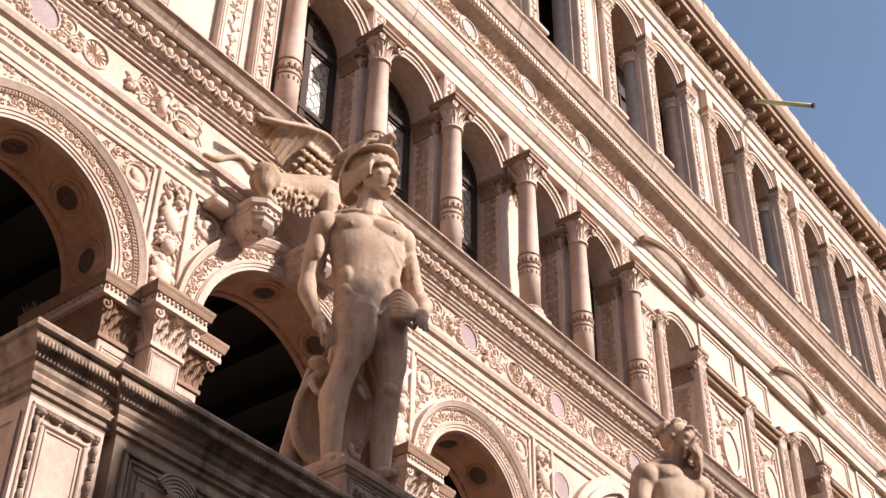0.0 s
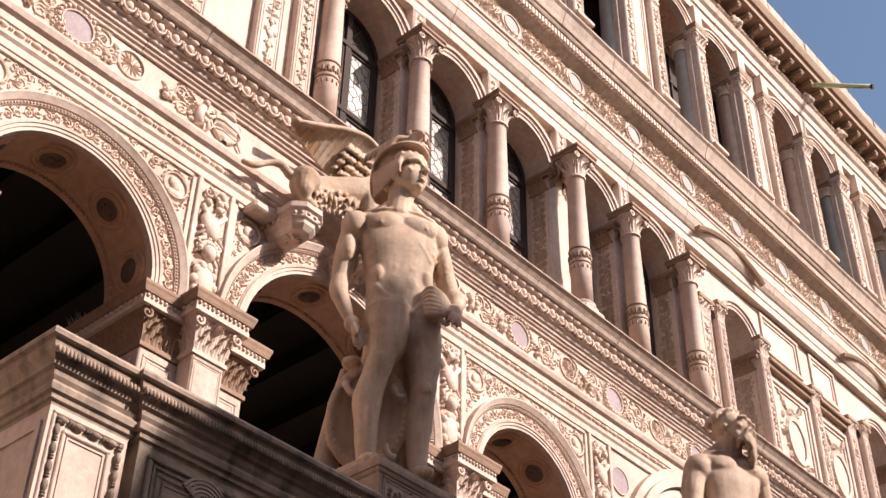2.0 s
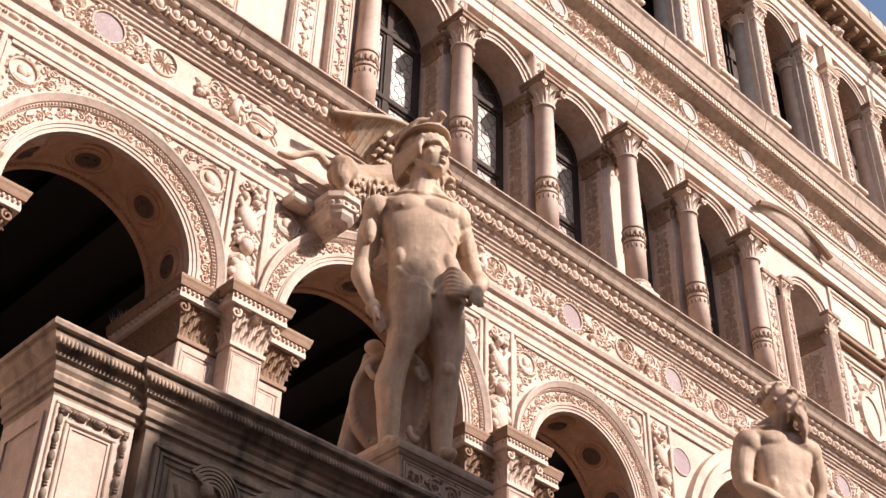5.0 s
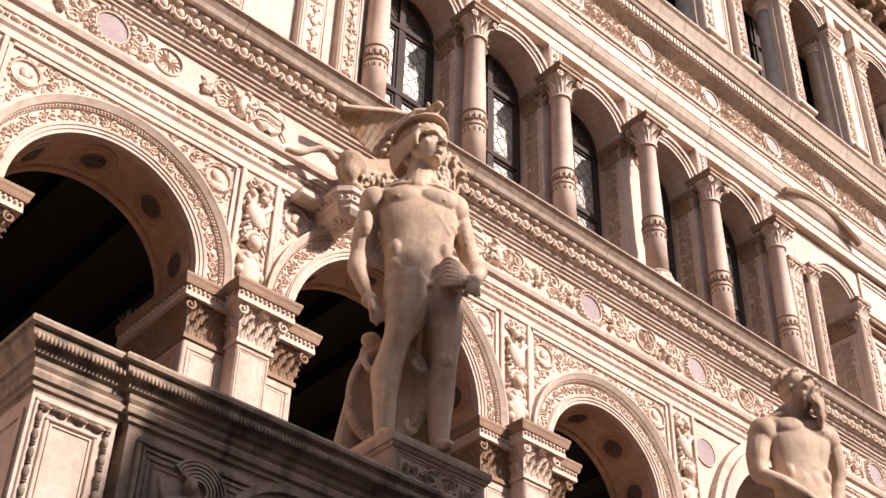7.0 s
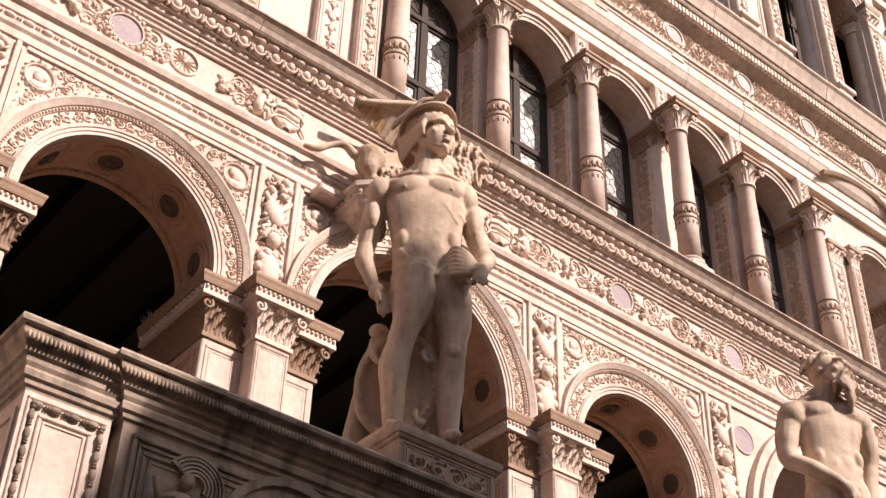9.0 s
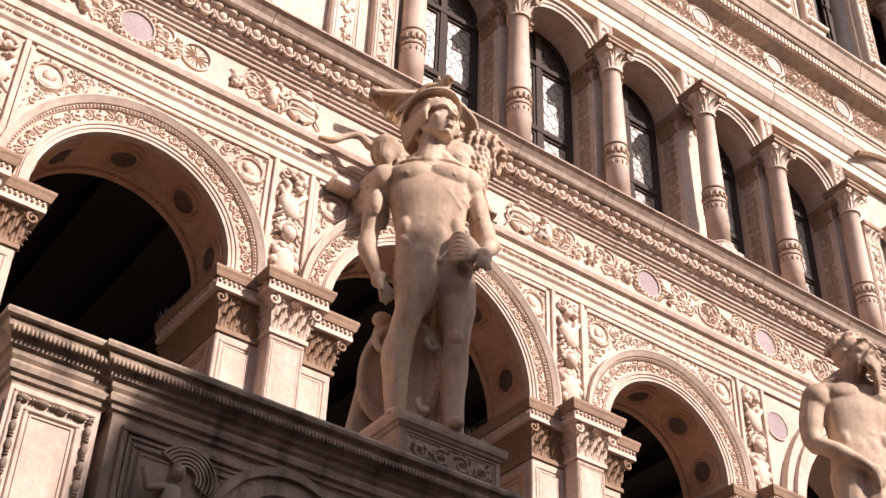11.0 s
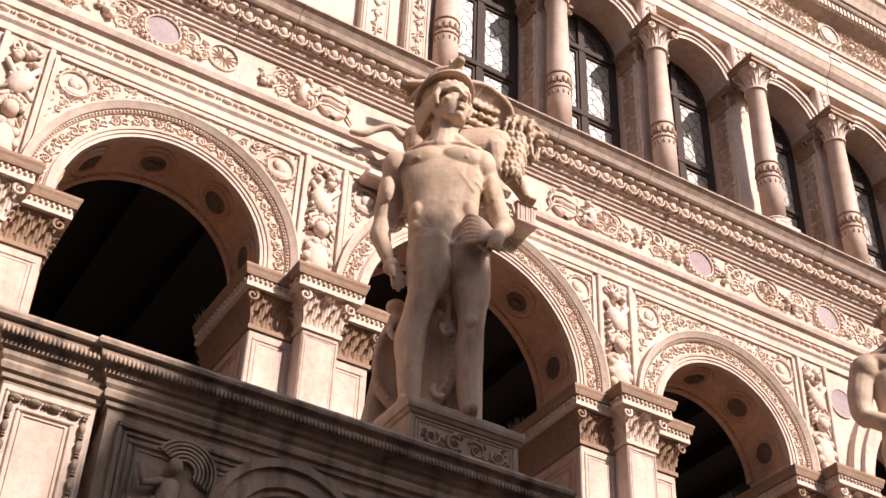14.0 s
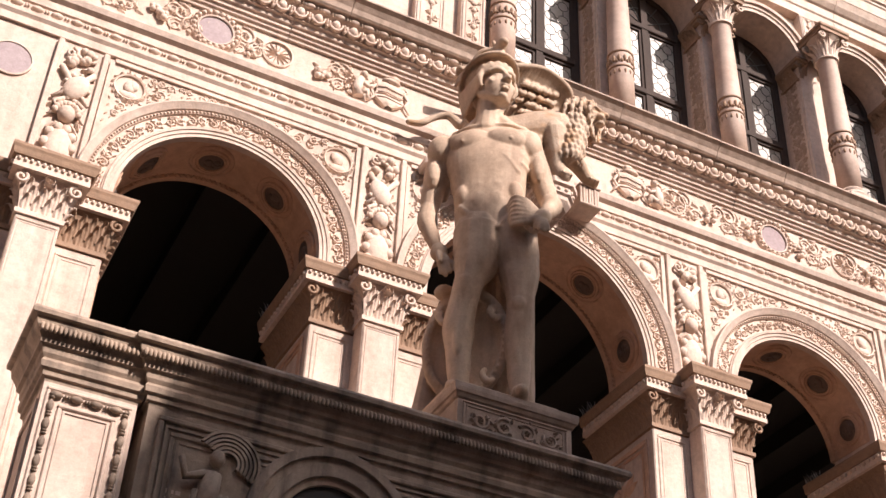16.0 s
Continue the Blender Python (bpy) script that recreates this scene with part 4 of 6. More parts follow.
# ---- first upper storey: columns, windows, pilasters ----
def round_capital(t, x, y, z0, z1, r, half):
    h = z1 - z0
    bm = bmesh.new()
    lathe(bm, x, y, [(r * 1.25, z0 - 0.05), (r * 1.25, z0 - 0.02), (r, z0), (r * 1.02, z0 + h * 0.4), (r * 1.3, z0 + h * 0.8), (half * 0.9, z1)], 18)
    for k in range(8):
        a = 6.2832 * k / 8
        acanthus(bm, x + r * math.cos(a), y + r * math.sin(a), z0, h * 0.6, r * 0.8, math.cos(a), math.sin(a))
        b = a + 0.39
        acanthus(bm, x + r * math.cos(b), y + r * math.sin(b), z0 + h * 0.3, h * 0.55, r * 0.7, math.cos(b), math.sin(b))
    for sx in (-1, 1):
        volute(bm, x + sx * half * 0.8, y - half * 0.75, z1 - h * 0.2, h * 0.2, sx)
        volute(bm, x + sx * half * 0.8, y + half * 0.6, z1 - h * 0.2, h * 0.2, sx)
    cap = part("capital", bm, CARVED, t)
    bm = bmesh.new()
    box(bm, x - half * 0.92, x + half * 0.92, y - half * 0.92, y + half * 0.92, z1, z1 + 0.05)
    box(bm, x - half, x + half, y - half, y + half, z1 + 0.05, z1 + 0.11, 0.012)
    part("abacus", bm, TAN, cap)


def window_column(x, y, mat):
    t = thing("window_column", "pink-veined marble column with a carved ring and leafy capital", "column", "window columns")
    bm = bmesh.new()
    box(bm, x - 0.19, x + 0.19, y - 0.19, y + 0.19, 11.5, 11.57)
    lathe(bm, x, y, [(0.19, 11.57), (0.2, 11.6), (0.17, 11.64), (0.16, 11.66), (0.17, 11.69), (0.145, 11.72)], 20)
    part("base", bm, STONE, t)
    bm = bmesh.new()
    lathe(bm, x, y, [(0.14, 11.72), (0.14, 12.4), (0.137, 12.8), (0.12, 13.8), (0.13, 13.82), (0.13, 13.85)], 24)
    part("shaft", bm, mat, t, smooth=True)
    bm = bmesh.new()
    for z in (12.33, 12.56):
        lathe(bm, x, y, [(0.143, z), (0.152, z + 0.008), (0.152, z + 0.022), (0.143, z + 0.03)], 24)
    for k in range(14):
        a = 6.2832 * k / 14
        blob(bm, (x + 0.142 * math.cos(a), y + 0.142 * math.sin(a), 12.46), (0.02, 0.02, 0.055))
        blob(bm, (x + 0.142 * math.cos(a + 0.22), y + 0.142 * math.sin(a + 0.22), 12.42), (0.018, 0.018, 0.03))
        blob(bm, (x + 0.14 * math.cos(a), y + 0.14 * math.sin(a), 12.27), (0.014, 0.014, 0.04))
    part("carved_ring", bm, TAN, t, "carved tan ring")
    round_capital(t, x, y, 13.87, 14.17, 0.12, 0.235)
    return t


COLY = [-0.05, -0.05, -0.05, -0.2, -0.05, -0.05]
for i, (x, y) in enumerate(zip(COLS, COLY)):
    window_column(x, y, MARBLE)
    t = thing("impost_block", "carved stone block between capital and architrave", "block", "impost blocks")
    bm = bmesh.new()
    box(bm, x - 0.12, x + 0.12, 0.0, 0.12, 14.28, 14.86)
    part("block", bm, STONE, t)
    bm = bmesh.new()
    framed_panel(bm, x - 0.11, x + 0.11, 14.32, 14.84, 0.0, 0.022, 0.012)
    part("frame", bm, STONE, t)
    bm = bmesh.new()
    candelabrum(bm, x, 14.38, 14.8, 0.13, 0.0, i, 0.02)
    part("ornament", bm, CARVED, t)


def window_arch(cx, r, zs, y, group):
    t = thing("window_arch", "moulded pale stone arch over a window", "arch", group)
    for k, (a, b, d) in enumerate(((0.0, 0.05, 0.03), (0.05, 0.1, 0.055), (0.1, 0.14, 0.09))):
        bm = bmesh.new()
        ring(bm, cx, zs, [(r + a, y + 0.02), (r + a, y - d), (r + b, y - d - 0.008), (r + b, y + 0.02)], 0, 180, 28)
        part("moulding", bm, STONE, t)


def jamb_panel(x, z0, z1, y0, y1, s, seed):
    """Carving on the reveal of an opening, with its own capital; s tells which way the reveal faces."""
    t = thing("jamb_relief", "carved strip of foliage on a brown stone window jamb", "relief", "jamb reliefs")
    rnd = random.Random(seed)
    w = y1 - y0
    bm = bmesh.new()
    candelabrum(bm, 0, z0, z1, w * 0.75, 0, seed, 0.014)
    z = z0 + 0.08
    while z < z1 - 0.05:
        for k in (-1, 1):
            scroll(bm, k * w * 0.19, 0, z + rnd.uniform(-0.02, 0.02), w * 0.13, k, rnd.uniform(0, 6.28), 0.013, True)
        for k in range(7):
            leaf(bm, rnd.uniform(-0.36, 0.36) * w, 0, z + rnd.uniform(-0.06, 0.06), rnd.uniform(0, 6.28), rnd.uniform(0.04, 0.07), 0.03, 0.014)
        z += 0.12
    m = Matrix.Translation((x, (y0 + y1) / 2, 0)) @ Matrix.Rotation(-s * math.pi / 2, 4, "Z")
    bmesh.ops.transform(bm, matrix=m, verts=bm.verts)
    part("foliage", bm, BROWN, t)
    bm = bmesh.new()
    for a in (y0, y1 - 0.03):
        box(bm, min(x, x - s * 0.014), max(x, x - s * 0.014), a, a + 0.03, z0, z1)
    part("border", bm, STONE, t)
    # capital: necking, two rows of leaves, corner volute, abacus
    bm = bmesh.new()
    box(bm, min(x, x - s * 0.03), max(x, x - s * 0.03), y0 - 0.03, y1, z1, z1 + 0.03)
    n = max(3, round(w / 0.075))
    for k in range(n):
        y = y0 + (k + 0.5) * w / n
        acanthus(bm, x - s * 0.004, y, z1 + 0.03, 0.13, 0.08, -s, 0)
        acanthus(bm, x - s * 0.01, y + 0.03, z1 + 0.1, 0.15, 0.075, -s, 0)
    for k in range(2):
        acanthus(bm, x + s * (0.03 + 0.06 * k), y0 - 0.045, z1 + 0.03 + 0.07 * k, 0.15, 0.07, 0, -1)
    volute(bm, x - s * 0.045, y0 - 0.09, z1 + 0.215, 0.05, -s)
    cap = part("capital", bm, TAN, t)
    bm = bmesh.new()
    box(bm, min(x + s * 0.1, x - s * 0.085), max(x + s * 0.1, x - s * 0.085), y0 - 0.13, y1 + 0.02, z1 + 0.265, z1 + 0.325, 0.012)
    box(bm, min(x + s * 0.1, x - s * 0.06), max(x + s * 0.1, x - s * 0.06), y0 - 0.1, y1 + 0.02, z1 + 0.235, z1 + 0.263)
    part("abacus", bm, TAN, cap)


def make_window(cx, r, zs, z0, y, tracery=True, group="arched windows"):
    t = thing("window", "dark wooden arched window with leaded pale panes", "window", group, at=(cx, y, 0))
    w = r - 0.01
    bm = bmesh.new()
    ring(bm, 0, zs, [(w - 0.07, -0.03), (w, -0.03), (w, 0.05), (w - 0.07, 0.05)], 0, 180, 24)
    box(bm, -w, -w + 0.07, -0.03, 0.05, z0, zs)
    box(bm, w - 0.07, w, -0.03, 0.05, z0, zs)
    box(bm, -w + 0.07, w - 0.07, -0.03, 0.05, z0, z0 + 0.08)
    part("outer_frame", bm, WOOD, t)
    bm = bmesh.new()
    box(bm, -0.045, 0.045, -0.045, 0.04, z0 + 0.08, zs + w - 0.07)
    part("mullion", bm, WOOD, t)
    for zz in (z0 + (zs - z0) * 0.5, zs - 0.12):
        bm = bmesh.new()
        box(bm, -w + 0.07, w - 0.07, -0.055, 0.045, zz, zz + 0.085, 0.008)
        part("transom", bm, WOOD, t)
    zm = z0 + (zs - z0) * 0.5
    cells = [(-w + 0.07, -0.045, z0 + 0.08, zm), (0.045, w - 0.07, z0 + 0.08, zm), (-w + 0.07, -0.045, zm + 0.085, zs - 0.12), (0.045, w - 0.07, zm + 0.085, zs - 0.12)]
    for a, b, c, d in cells:
        bm = bmesh.new()
        for p, q, u, v in ((a, b, c, c + 0.035), (a, b, d - 0.035, d), (a, a + 0.035, c + 0.035, d - 0.035), (b - 0.035, b, c + 0.035, d - 0.035)):
            box(bm, p, q, -0.025, 0.03, u, v)
        sash = part("sash", bm, WOOD, t)
        bm = bmesh.new()
        box(bm, a + 0.03, b - 0.03, 0.0, 0.006, c + 0.03, d - 0.03)
        part("pane", bm, PANE, sash, "pale old glass")
        bm = bmesh.new()
        nx, nz = 2, 4
        dx, dz = (b - a - 0.07) / nx, (d - c - 0.07) / nz
        for i in range(nx):
            for j in range(nz):
                px, pz = a + 0.035 + dx * (i + 0.5), c + 0.035 + dz * (j + 0.5)
                rr = min(dx, dz) * 0.36
                tube(bm, [(px + rr * 1.15 * math.cos(q * 0.7854), -0.003, pz + rr * 1.25 * math.sin(q * 0.7854)) for q in range(9)], 0.0045, n=4)
                for q in (0, 2, 4, 6):
                    ca, sa = math.cos(q * 0.7854), math.sin(q * 0.7854)
                    tube(bm, [(px + rr * 1.15 * ca, -0.003, pz + rr * 1.25 * sa), (px + dx * 0.5 * ca, -0.003, pz + dz * 0.5 * sa)], 0.0045, n=4)
        part("lead_lattice", bm, LEAD, sash)
    bm = bmesh.new()
    pts = [(-w + 0.05, 0, zs - 0.04)] + [((w - 0.05) * math.cos(math.pi - math.pi * i / 20), 0.0, zs + (w - 0.05) * math.sin(math.pi * i / 20)) for i in range(21)] + [(w - 0.05, 0, zs - 0.04)]
    bm.faces.new([bm.verts.new((p[0], 0.004, p[2])) for p in pts])
    fan = part("fanlight", bm, WOOD, t, "dark boarded fanlight")
    bm = bmesh.new()
    for k in range(1, 6):
        a = math.pi * k / 6
        tube(bm, [(0, -0.002, zs), ((w - 0.06) * math.cos(a), -0.002, zs + (w - 0.06) * math.sin(a))], 0.008, n=4)
    ring(bm, 0, zs, [(w * 0.5, -0.008), (w * 0.53, -0.008), (w * 0.53, 0.004), (w * 0.5, 0.004)], 0, 180, 16)
    part("lead_lattice", bm, LEAD, fan)
    return t


win = None
for i, (cx, r) in enumerate(WIN):
    win = make_window(cx, r, ZW, 11.6, 0.55) if win is None else copy_thing(win, pose(cx, 0.55, 0))
    window_arch(cx, r, ZW, 0.12, "window arches")
    jamb_panel(cx + r, 11.7, 13.75, 0.16, 0.46, 1, 300 + i)
    jamb_panel(cx - r, 11.7, 13.75, 0.16, 0.46, -1, 320 + i)
copy_thing(win, pose(0.2, 0.55, 0))
window_arch(0.2, 0.55, ZW, 0.12, "window arches")


def flat_pilaster(x, w, z0, z1, y, yb, seed, group):
    t = thing("pilaster", "pale stone pilaster with a carved candelabrum strip", "pilaster", group)
    bm = bmesh.new()
    box(bm, x - w / 2, x + w / 2, y, yb, z0, z1 - 0.3, 0.006)
    part("shaft", bm, STONE, t)
    bm = bmesh.new()
    framed_panel(bm, x - w / 2 + 0.015, x + w / 2 - 0.015, z0 + 0.05, z1 - 0.34, y, 0.03, 0.014)
    part("frame", bm, STONE, t)
    bm = bmesh.new()
    candelabrum(bm, x, z0 + 0.12, z1 - 0.42, w * 0.62, y, seed, 0.022)
    part("ornament", bm, CARVED, t)
    bm = bmesh.new()
    flare(bm, x - w / 2, x + w / 2, y, yb - 0.06, z1 - 0.3, z1 - 0.08, 0.05)
    for k in range(3):
        acanthus(bm, x - w / 2 + (k + 0.5) * w / 3, y, z1 - 0.29, 0.15, w * 0.3, 0, -1)
    for s in (-1, 1):
        volute(bm, x + s * w * 0.5, y - 0.05, z1 - 0.13, 0.045, s)
    cap = part("capital", bm, CARVED, t)
    bm = bmesh.new()
    box(bm, x - w / 2 - 0.06, x + w / 2 + 0.06, y - 0.07, yb, z1 - 0.08, z1, 0.01)
    part("abacus", bm, TAN, cap)


for i, (x, w) in enumerate(((-1.6, 0.38), (-0.75, 0.38), (1.15, 0.38), (2.18, 0.36), (2.68, 0.3))):
    flat_pilaster(x, w, 11.5, 14.86, 0.02, 0.12, 400 + i, "window pilasters")
for i, x in enumerate(GX):
    for j, (dx, w) in enumerate(((-1.14, 0.3), (-0.66, 0.2), (0.62, 0.24), (2.25, 0.26), (3.5, 0.26))):
        if dx < -1.0 and i:
            continue
        flat_pilaster(x + dx, w, 11.5, 14.1 if dx < 2 and dx > -1 else 13.95, 0.02, 0.12, 420 + 10 * i + j, "window pilasters")
    window_arch(x, 0.5, 13.85, 0.12, "arcade arches")
    jamb_panel(x + 0.5, 11.7, 13.5, 0.16, 0.7, 1, 500 + i)
    bm = bmesh.new()
    box(bm, x - 0.5, x + 0.5, 0.75, 0.8, 11.6, 14.3)
    setting("niche_back", bm, GREYM, "grey stone back of a blind arch", "wall")
    # curved hood over the arch
    t = thing("hood_moulding", "curved brown stone hood moulding over an arch", "moulding", "hood mouldings")
    bm = bmesh.new()
    ring(bm, x - 0.35, 13.28, [(2.08, -0.1), (2.08, -0.17), (2.12, -0.2), (2.14, -0.2), (2.14, -0.1)], 62, 118, 22)
    part("hood", bm, TAN, t)
    # framed fields with an oval and swags
    for a, b in ((0.82, 2.08), (2.44, 3.34)):
        t = thing("framed_panel", "pale stone framed panel with a carved oval and swags", "panel", "framed panels")
        bm = bmesh.new()
        framed_panel(bm, x + a, x + b, 11.7, 13.55, 0.12, 0.07, 0.05)
        part("frame", bm, STONE, t)
        bm = bmesh.new()
        framed_panel(bm, x + a, x + b, 14.05, 14.82, 0.12, 0.07, 0.04)
        part("upper_frame", bm, STONE, t)
        bm = bmesh.new()
        box(bm, x + a - 0.06, x + b + 0.06, 0.03, 0.12, 13.68, 13.76, 0.01)
        box(bm, x + a - 0.06, x + b + 0.06, -0.03, 0.12, 13.76, 13.84, 0.012)
        part("ledge", bm, TAN, t)
        bm = bmesh.new()
        mx = x + (a + b) / 2
        m = Matrix.Translation((mx, 0.12, 12.6)) @ Matrix.Diagonal((1, 1, 1.5, 1))
        ring(bm, 0, 0, [(0.0, 0.01), (0.24, 0.01), (0.24, -0.02), (0.0, -0.04)], 0, 360, 28)
        ring(bm, 0, 0, [(0.24, 0.01), (0.24, -0.05), (0.29, -0.06), (0.31, -0.02), (0.31, 0.01)], 0, 360, 28)
        bmesh.ops.transform(bm, matrix=m, verts=bm.verts)
        part("oval", bm, STONE, t)
        bm = bmesh.new()
        rnd = random.Random(i)
        for k in range(22):
            q = rnd.uniform(0, 6.28)
            leaf(bm, mx + 0.36 * math.cos(q), 0.12, 12.6 + 0.62 * math.sin(q), rnd.uniform(0, 6.28), 0.16, 0.09, 0.05)
        for k in range(13):
            q = k / 12
            fruit(bm, mx - 0.35 + 0.7 * q, 0.11, 13.36 - 0.3 * math.sin(math.pi * q), 0.05, rnd)
        part("swag", bm, CARVED, t)

# dense frieze of the upper storey
x = 1.73
i = 0
while x < 30:
    t = thing("frieze_panel", "densely carved pale stone scrollwork frieze", "relief", "scroll frieze")
    bm = bmesh.new()
    rnd = random.Random(600 + i)
    frieze(bm, x + 0.33, x + 1.27, 15.82, 16.23, -0.1, 600 + i, 0.045)
    for _ in range(120):
        leaf(bm, x + rnd.uniform(0.3, 1.3), -0.1, rnd.uniform(15.82, 16.22), rnd.uniform(0, 6.28), rnd.uniform(0.05, 0.1), rnd.uniform(0.03, 0.05), rnd.uniform(0.03, 0.055))
    for _ in range(26):
        scroll(bm, x + rnd.uniform(0.33, 1.27), -0.1, rnd.uniform(15.87, 16.18), rnd.uniform(0.03, 0.065), rnd.choice((1, -1)), rnd.uniform(0, 6.28), 0.045, False)
    for k in range(3):
        blob(bm, (x + 0.48 + 0.32 * k, -0.11, 16.03), (0.05, 0.04, 0.05), 2)
    part("foliage", bm, CARVED, t)
    roundel(x + 0.05, 16.03, 0.235, -0.1, GREYM, False, "round grey stone disc in a plain rim", "upper frieze roundels")
    x += 1.5
    i += 1
for k in range(14):
    xx = 4.75 + 1.5 * k
    t = thing("small_disc", "small half-hidden brown marble disc on the architrave", "disc", "small discs")
    bm = bmesh.new()
    ring(bm, xx, 15.47, [(0.0, -0.14), (0.12, -0.14), (0.12, -0.165), (0.0, -0.17)], 0, 180, 20)
    part("disc", bm, MARBLE, t)


# ---- top storey ----
def top_support(x, seed, column):
    t = thing("top_pilaster", "carved pale pilaster on a moulded pedestal", "pilaster", "top pilasters")
    bm = bmesh.new()
    box(bm, x - 0.22, x + 0.22, -0.14, 0.12, 16.92, 17.1, 0.01)
    box(bm, x - 0.18, x + 0.18, -0.08, 0.12, 17.1, 17.75, 0.008)
    box(bm, x - 0.22, x + 0.22, -0.14, 0.12, 17.75, 17.83, 0.012)
    box(bm, x - 0.18, x + 0.18, -0.06, 0.12, 17.83, 17.95, 0.02)
    part("pedestal", bm, STONE, t)
    bm = bmesh.new()
    box(bm, x - 0.14, x + 0.14, 0.0, 0.12, 17.95, 20.45, 0.006)
    part("shaft", bm, STONE, t)
    bm = bmesh.new()
    framed_panel(bm, x - 0.13, x + 0.13, 18.0, 20.4, 0.0, 0.025, 0.014)
    part("frame", bm, STONE, t)
    bm = bmesh.new()
    candelabrum(bm, x, 18.1, 20.3, 0.17, 0.0, seed, 0.025)
    part("ornament", bm, CARVED, t)
    square_capital(t, x - 0.14, x + 0.14, 0.0, 0.12, 20.47, 20.75, 0.1)
    bm = bmesh.new()
    box(bm, x - 0.12, x + 0.12, -0.05, 0.12, 20.955, 21.55)
    part("block", bm, STONE, t)
    if column:
        c = thing("rear_column", "grey and tan marble column set back in an arch", "column", "rear columns")
        bm = bmesh.new()
        lathe(bm, x - 0.1, 0.36, [(0.23, 16.95), (0.23, 17.1), (0.18, 17.2), (0.175, 18.4), (0.15, 20.4), (0.16, 20.44)], 20)
        part("shaft", bm, GREYM if seed % 2 else MARBLE, c, smooth=True)
        round_capital(c, x - 0.1, 0.36, 20.46, 20.64, 0.15, 0.22)


for i, p in enumerate(PAIRS):
    if p < 4 or p > 38:
        continue
    top_support(p + 0.7, 701 + 5 * i, False)
    top_support(p + 2.25, 702 + 5 * i, True)
    top_support(p + 3.81, 703 + 5 * i, True)
    for c in (p + 1.475, p + 3.03):
        window_arch(c, 0.58, ZT, 0.12, "top arches")
        t = thing("soffit_rosette", "small carved rosettes under a top storey arch", "relief", "soffit rosettes")
        for deg in (25, 60, 95):
            a = radians(deg)
            b2 = bmesh.new()
            lathe(b2, 0, 0, [(0.11, -0.01), (0.11, 0.012), (0.085, 0.02), (0.075, 0.006), (0.04, 0.006), (0.02, 0.025)], 16)
            bmesh.ops.transform(b2, matrix=Matrix.Translation((c + 0.578 * math.cos(a), 0.44, ZT + 0.578 * math.sin(a))) @ Matrix.Rotation(math.pi / 2 - a, 4, "Y") @ Matrix.Rotation(math.pi, 4, "X"), verts=b2.verts)
            part("rosette", b2, SOFFIT, t)
        t = thing("top_window", "barred window deep in a top storey arch, pane blackened for shade", "window", "top windows")
        # pane is a wood-dark sheet that paints in the shade behind the arch
        bm = bmesh.new()
        box(bm, c - 0.55, c + 0.55, 0.9, 0.94, 17.0, 21.28)
        part("pane", bm, WOOD, t)
        bm = bmesh.new()
        for k in (-0.5, 0.0, 0.46):
            box(bm, c + k, c + k + 0.05, 0.86, 0.9, 17.0, 21.28)
        for z in (17.6, 18.9, 20.3):
            box(bm, c - 0.55, c + 0.55, 0.85, 0.9, z, z + 0.06)
        part("frame", bm, WOOD, t)
    # plain sunk panel on the broad pier
    t = thing("marble_slab", "plain pale marble slab on a top storey pier", "panel", "marble slabs")
    bm = bmesh.new()
    framed_panel(bm, p + 0.0, p + 0.5, 17.6, 20.7, 0.12, 0.05, 0.03)
    part("frame", bm, STONE, t)

bm = bmesh.new()
acanthus(bm, 0, 0, -0.06, 0.14, 0.1, 0, -1)
repeat("leaf_tooth", bm, CARVED, top_band, spaced(8.5, 32, 0.11), -0.085, 22.07)
bm = bmesh.new()
rnd = random.Random(77)
for k in range(300):
    xx = 8.0 + k * 0.085
    leaf(bm, xx, 0.0, 22.22 + rnd.uniform(-0.1, 0.1), rnd.uniform(0, 6.28), 0.13, 0.07, 0.06)
    if k % 3 == 0:
        blob(bm, (xx, -0.02, 22.22 + rnd.uniform(-0.06, 0.06)), 0.04)
tagged(part("carved_foliage", bm, CARVED, top_band), kind="stuff")
for k in range(12):
    xx = 9.3 + 1.45 * k
    bm = bmesh.new()
    blob(bm, (xx, -0.12, 22.3), (0.13, 0.12, 0.15), 2)
    blob(bm, (xx, -0.22, 22.24), (0.06, 0.06, 0.06), 2)
    for q in range(9):
        a = q * 0.7
        blob(bm, (xx + 0.13 * math.cos(a), -0.13, 22.32 + 0.14 * math.sin(a)), 0.045)
    tagged(link("lion_mask", bm, CARVED), "small carved stone animal mask under the eaves", "relief", "eaves masks")
bm = bmesh.new()
box(bm, -0.08, 0.08, -0.36, 0.0, 0.0, 0.1, 0.012)
box(bm, -0.065, 0.065, -0.28, 0.0, -0.06, 0.0, 0.02)
blob(bm, (0, -0.3, -0.02), (0.06, 0.06, 0.05), 2)
box(bm, -0.05, 0.05, -0.14, 0.0, -0.13, -0.06, 0.02)
repeat("corbel", bm, TAN, bpy.data.objects["eaves"], spaced(8.0, 36, 0.42), -0.01, 22.54)

t = thing("pole", "pale green metal pole sticking out from the roof edge", "pole")
bm = bmesh.new()
tube(bm, [(16.47, -0.05, 22.774), (16.75, -1.45, 21.99)], 0.055, 0.05, 10)
part("tube", bm, IRON, t)
bm = bmesh.new()
tube(bm, [(16.75, -1.45, 21.99), (16.755, -1.5, 21.97)], 0.056, 0.056, 10)
part("cap", bm, WOOD, t, "dark end cap")


# ---- landing of the great stair ----
bm = bmesh.new()
box(bm, -1.02, 2.15, -2.9, 0.0, 0.0, 4.4)
box(bm, 4.8, 7.95, -2.9, 0.0, 0.0, 4.4)
